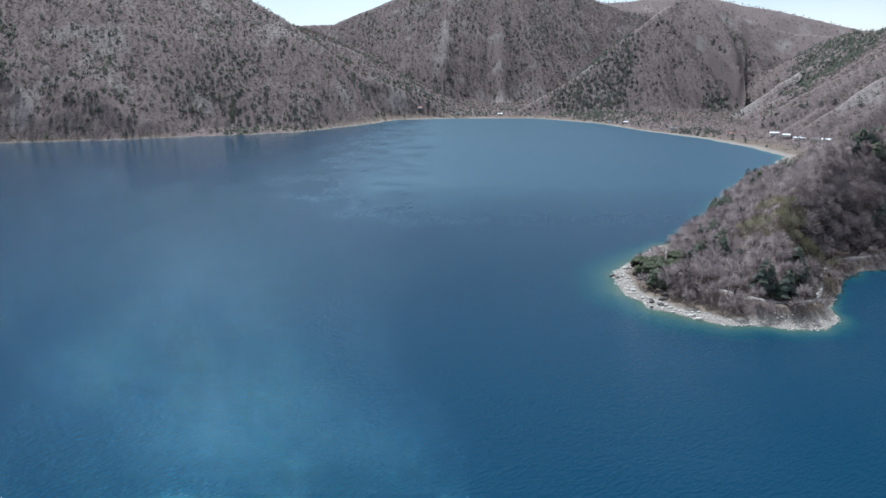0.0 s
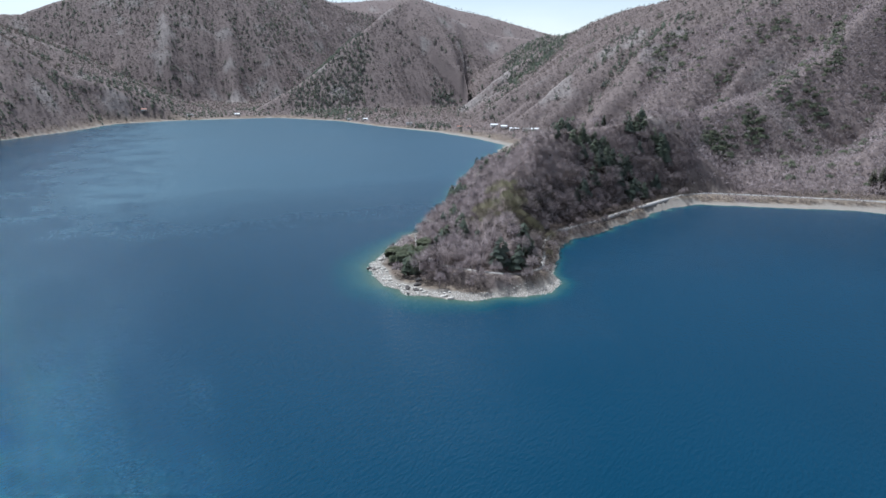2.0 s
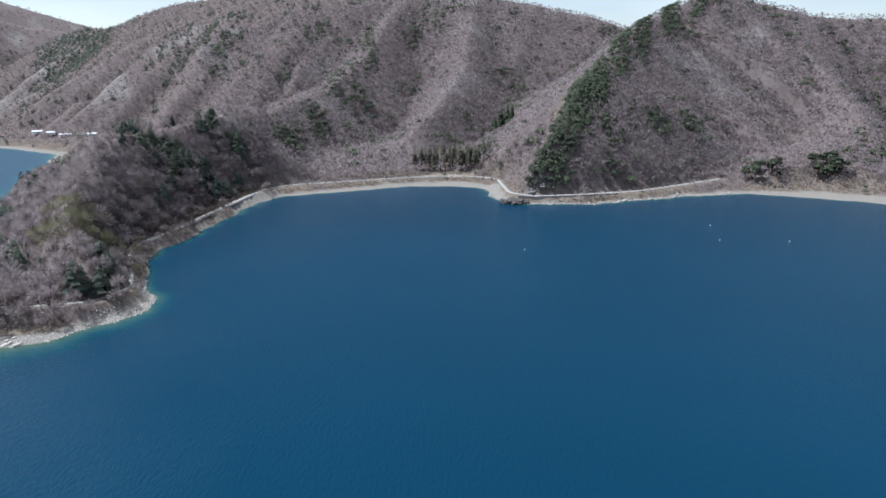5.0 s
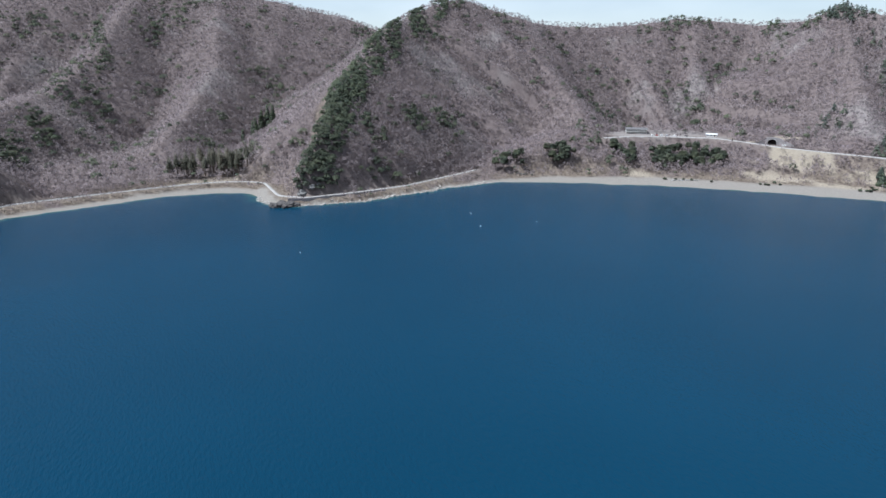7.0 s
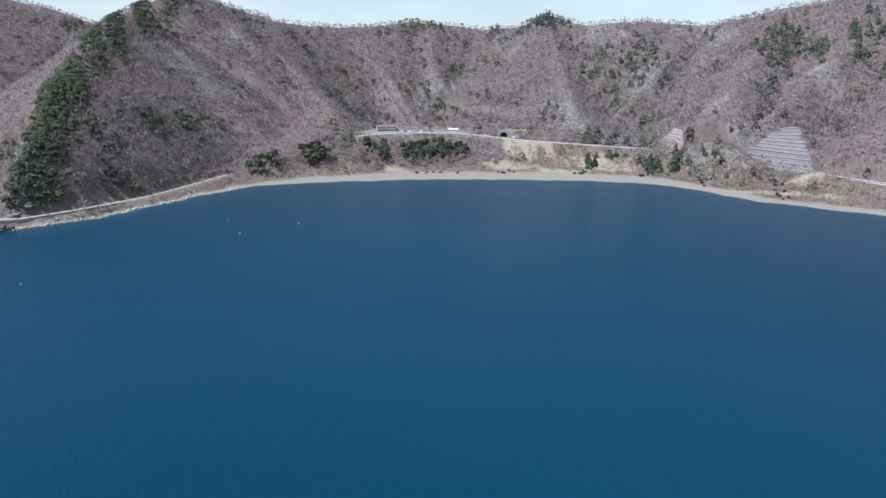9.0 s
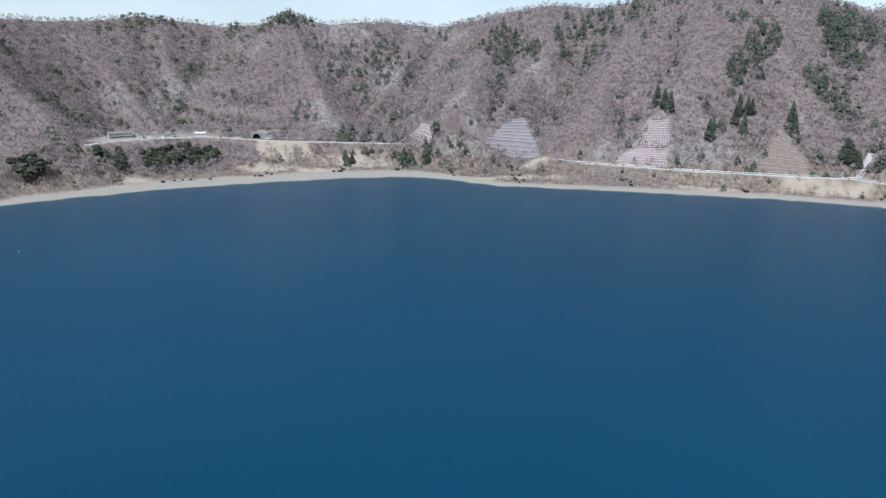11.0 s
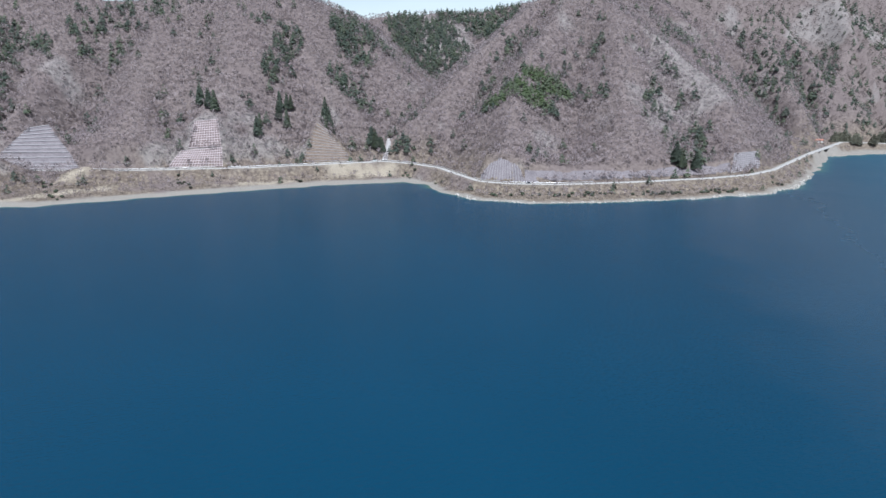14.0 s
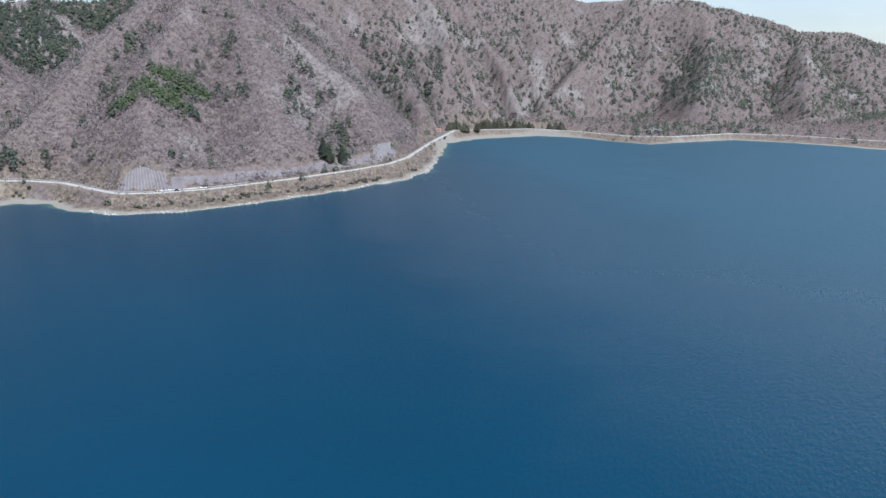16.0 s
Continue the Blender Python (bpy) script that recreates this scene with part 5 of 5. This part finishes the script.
plant([make_bush(s, PINE, "dark green bush at the edge of the beach", True) for s in (21, 22, 23)],
      spread_places([(653, -180, 3, 3, 0, 2), (662, -150, 4, 30, 0, 7), (645, -235, 4, 22, 10, 7), (625, -318, 5, 22, 20, 9), (590, -372, 6, 22, 30, 14), (545, -412, 6, 20, 60, 12),
                     (470, -440, 6, 40, 55, 18), (380, -502, 6, 45, 52, 18), (300, -562, 6, 40, 52, 12), (160, -590, 8, 10, 0, 7), (190, -618, 14, 6, 0, 10),
                     (20, -556, 30, 5, 25, 22), (-50, -583, 26, 5, 25, 20), (-105, -612, 22, 5, 28, 16), (75, -545, 25, 5, 5, 10), (-170, -672, 10, 18, 30, 12), (560, 262, 5, 8, 0, 3), (667, 4, 4, 12, 0, 5)], 8))


# ---- stones ----
def stone_cloud(name, places, material, label, rng):
    """Many rough stones in one mesh: x, y, z, size."""
    bm = bmesh.new()
    bmesh.ops.create_icosphere(bm, subdivisions=1, radius=1.0)
    bv = np.array([v.co[:] for v in bm.verts])
    bf = np.array([[v.index for v in f.verts] for f in bm.faces])
    bm.free()
    n = len(places)
    s = places[:, 3][:, None, None] * (bv[None] * rng.uniform(0.7, 1.3, (n, len(bv), 1)) * np.stack([rng.uniform(0.7, 1.3, n), rng.uniform(0.7, 1.3, n), rng.uniform(0.4, 0.8, n)], 1)[:, None, :])
    a = rng.uniform(0, 6.28, n)
    v = np.stack([s[..., 0] * np.cos(a)[:, None] - s[..., 1] * np.sin(a)[:, None], s[..., 0] * np.sin(a)[:, None] + s[..., 1] * np.cos(a)[:, None], s[..., 2]], -1) + places[:, None, :3]
    f = (bf[None] + (np.arange(n) * len(bv))[:, None, None]).reshape(-1, 3)
    return tagged(mesh_object(name, v.reshape(-1, 3), f, material), label, "stones", "", "stuff")


def shore_stones(name, box_, step, reach_, size, material, label, seed, test):
    x, y, z, inl, bea, fla, roa, rng = scatter(step, box_, seed, test)
    ok = (inl > reach_[0]) & (inl < reach_[1] * (0.6 + 0.8 * value_noise(x / 9, y / 9, 3)))
    x, y, z = x[ok], y[ok], z[ok]
    sz = size * rng.lognormal(0, 0.45, len(x))
    stone_cloud(name, np.stack([x, y, z + sz * 0.12, np.minimum(sz, size * 2.6)], 1), material, label, rng)


shore_stones("boulders", (85, 245, 200, 420), 0.8, (-0.8, 6.5), 0.24, BOULDER, "pale cobbles and gravel round the cape's tip", 31, lambda x, y, r, a: (a < 36) & (r < 420))
shore_stones("boulders", (85, 270, 135, 350), 2.2, (-1.0, 6.0), 0.6, BOULDER, "pale boulders on the open side of the cape's tip", 35, lambda x, y, r, a: (a < 24) & (r < 420))
shore_stones("boulders", (470, 40, 640, 240), 1.8, (-0.8, 4.5), 0.6, SHORE_STONE, "pale broken rocks along the water below the road", 32, lambda x, y, r, a: r > 0)
shore_stones("boulders", (-230, -740, 130, -510), 1.9, (-0.8, 3.5), 0.6, SHORE_STONE, "pale rocks edging the water below the lakeside road", 33, lambda x, y, r, a: r > 0)
shore_stones("boulders", (185, 280, 400, 420), 2.2, (-0.8, 1.4), 0.4, GREY_ROCK, "grey stones under the shaded bank of the cape", 34, lambda x, y, r, a: r > 0)


def rock(x, y, z, size, material, seed, label):
    rng = np.random.default_rng(seed)
    bm = bmesh.new()
    bmesh.ops.create_icosphere(bm, subdivisions=3, radius=1.0)
    off = Vector(rng.uniform(0, 50, 3))
    for v in bm.verts:
        d = 1 + 0.55 * (noise.noise(v.co * 1.3 + off)) + 0.22 * noise.noise(v.co * 3.4 + off)
        v.co = v.co * d
        v.co.z *= 0.75
    me = bpy.data.meshes.new("rock")
    bm.to_mesh(me)
    bm.free()
    me.materials.append(material)
    ob = tagged(new("rock", me), label, "rock", "rocks at the water's edge")
    ob.matrix_world = pose(x, y, z, 0, 0, rng.uniform(0, 360)) @ Matrix.Diagonal((size, size * rng.uniform(0.7, 1.1), size, 1))
    return ob


for k, (x_, y_, s_) in enumerate(((95.5, 333, 1.7), (97.5, 329.5, 1.2), (104, 291, 1.9), (107.5, 287, 1.5), (110.5, 293, 2.0), (102, 284, 1.0), (113, 298, 1.8), (118, 303, 1.6))):
    rock(x_, y_, max(0.1, height_at(x_, y_)), s_, DARK_ROCK, 40 + k, "dark weathered rock at the tip of the cape")
for k, (x_, y_, s_) in enumerate(((482, 210, 3.6), (484, 204, 4.6), (487, 199, 4.2), (490, 206, 4.6), (486, 214, 2.8), (489, 194, 3.0), (481, 201, 2.2))):
    rock(x_, y_, max(0.2, height_at(x_, y_)) + 0.8, s_, DARK_ROCK, 60 + k, "dark craggy rock of the small headland")
for k, (x_, y_, s_) in enumerate(((510, 196, 4.6), (515, 189, 3.6), (519, 184, 2.8))):
    rock(x_, y_, height_at(x_, y_) - 1.0, s_, GREY_ROCK, 80 + k, "grey rock face beside the road at the headland")
for k, (x_, y_, s_) in enumerate(((-624, -884, 6), (-634, -888, 7), (-643, -885, 5))):
    rock(x_, y_, height_at(x_, y_) + 3, s_, GREY_ROCK, 90 + k, "grey rock outcrop above the far shore")


# ---- far camp site and houses ----
def far_house(x, y, w, d, roof, label):
    return shed(x, y, face_lake(x, y) + (x * 7.0 + y) % 40 - 20, (w, d, 3.4), roof, label)


for x_, y_, w_, d_, roof_, lab_ in ((505, 1100, 9, 6, ROOF_RED, "small house with a rust-red roof behind the far beach"), (516, 1082, 7, 5, ROOF_RED, "cabin with a rust-red roof at the camp site"),
                                    (538, 1020, 14, 7, ROOF_PALE, "camp building with a pale metal roof"), (545, 996, 11, 6, ROOF_PALE, "camp building with a pale metal roof"),
                                    (552, 972, 16, 7, ROOF_PALE, "long pale-roofed boathouse behind the beach"), (560, 945, 12, 8, ROOF_DARK, "dark-roofed house behind the beach"),
                                    (566, 925, 12, 7, ROOF_PALE, "pale-roofed house at the foot of the hill"), (-300, -1010, 12, 7, ROOF_RED, "red-brown roofed house behind the point"),
                                    (-60, 1640, 12, 8, ROOF_RED, "far house on the shore at the lake's head"), (40, 1672, 14, 8, ROOF_DARK, "far house on the shore at the lake's head"),
                                    (150, 1668, 12, 8, ROOF_PALE, "far house on the shore at the lake's head"), (380, 1440, 12, 8, ROOF_DARK, "far house behind the beach"),
                                    (405, 1400, 10, 7, ROOF_PALE, "far house behind the beach"), (450, 1230, 12, 7, ROOF_DARK, "house among bare trees behind the beach")):
    far_house(x_, y_, w_, d_, roof_, lab_)

pole = thing("pole", 548, 915, height_at(548, 915), 0, "white pole standing at the camp site", "pole")
part("shaft", cylinder(0.25, 0.15, 14, 0, 0, -0.3, 8), WHITE_PAINT, pole)
part("foot", box(1.0, 1.0, 0.4, 0, 0, -0.1, 0.05), CONCRETE, pole)


# ---- boats and buoys ----
def rowing_boat(x, y, turn, label):
    b_ = thing("rowing_boat", x, y, height_at(x, y) + 0.05, turn, label, "rowing boat", "boats drawn up on the beach")
    bm = bmesh.new()
    st = np.linspace(-1, 1, 9)
    rows = []
    for s in st:
        w = 0.75 * (1 - abs(s) ** 2.4) + 0.05
        rows.append([bm.verts.new((s * 2.6, y_ * w, z_ + 0.15 * s * s)) for y_, z_ in ((-1, 0.6), (-0.75, 0.15), (0, 0.0), (0.75, 0.15), (1, 0.6))])
    for r0, r1 in zip(rows, rows[1:]):
        for k in range(4):
            bm.faces.new((r0[k], r1[k], r1[k + 1], r0[k + 1]))
    bmesh.ops.solidify(bm, geom=bm.faces[:], thickness=0.06)
    part("hull", bm, WHITE_PAINT, b_)
    for s in (-1.0, 0.1, 1.2):
        part("thwart", box(0.3, 1.1, 0.05, s, 0, 0.42, 0.01), WOOD, b_)
    return b_


for k, (x_, y_) in enumerate(((660, -146), (660.5, -153), (661, -160), (660, -168))):
    rowing_boat(x_, y_, 84 + 5 * k, "white rowing boat drawn up on the sandy beach")


def buoy(x, y):
    b_ = thing("buoy", x, y, 0.0, 0, "small white buoy floating on the blue lake", "buoy", "buoys on the lake")
    bm = bmesh.new()
    bmesh.ops.create_uvsphere(bm, u_segments=12, v_segments=8, radius=0.3, matrix=pose(0, 0, 0.1))
    part("float", bm, WHITE_PAINT, b_)
    part("ring", cylinder(0.1, 0.1, 0.2, 0, 0, 0.36, 8), STEEL, b_)


for x_, y_ in ((444, 35), (464, -6), (485, 46), (357, 141)):
    buoy(x_, y_)

# concrete ramp beside the cedars
ramp = [(229, -636, 16.0), (231, -645, height_at(231, -645) + 0.3), (233, -658, height_at(233, -658) + 0.3), (235, -672, height_at(235, -672) + 0.3)]
ribbon("ramp", ramp, 2.6, CONCRETE, 0.3, "pale concrete ramp climbing beside dark cedars")
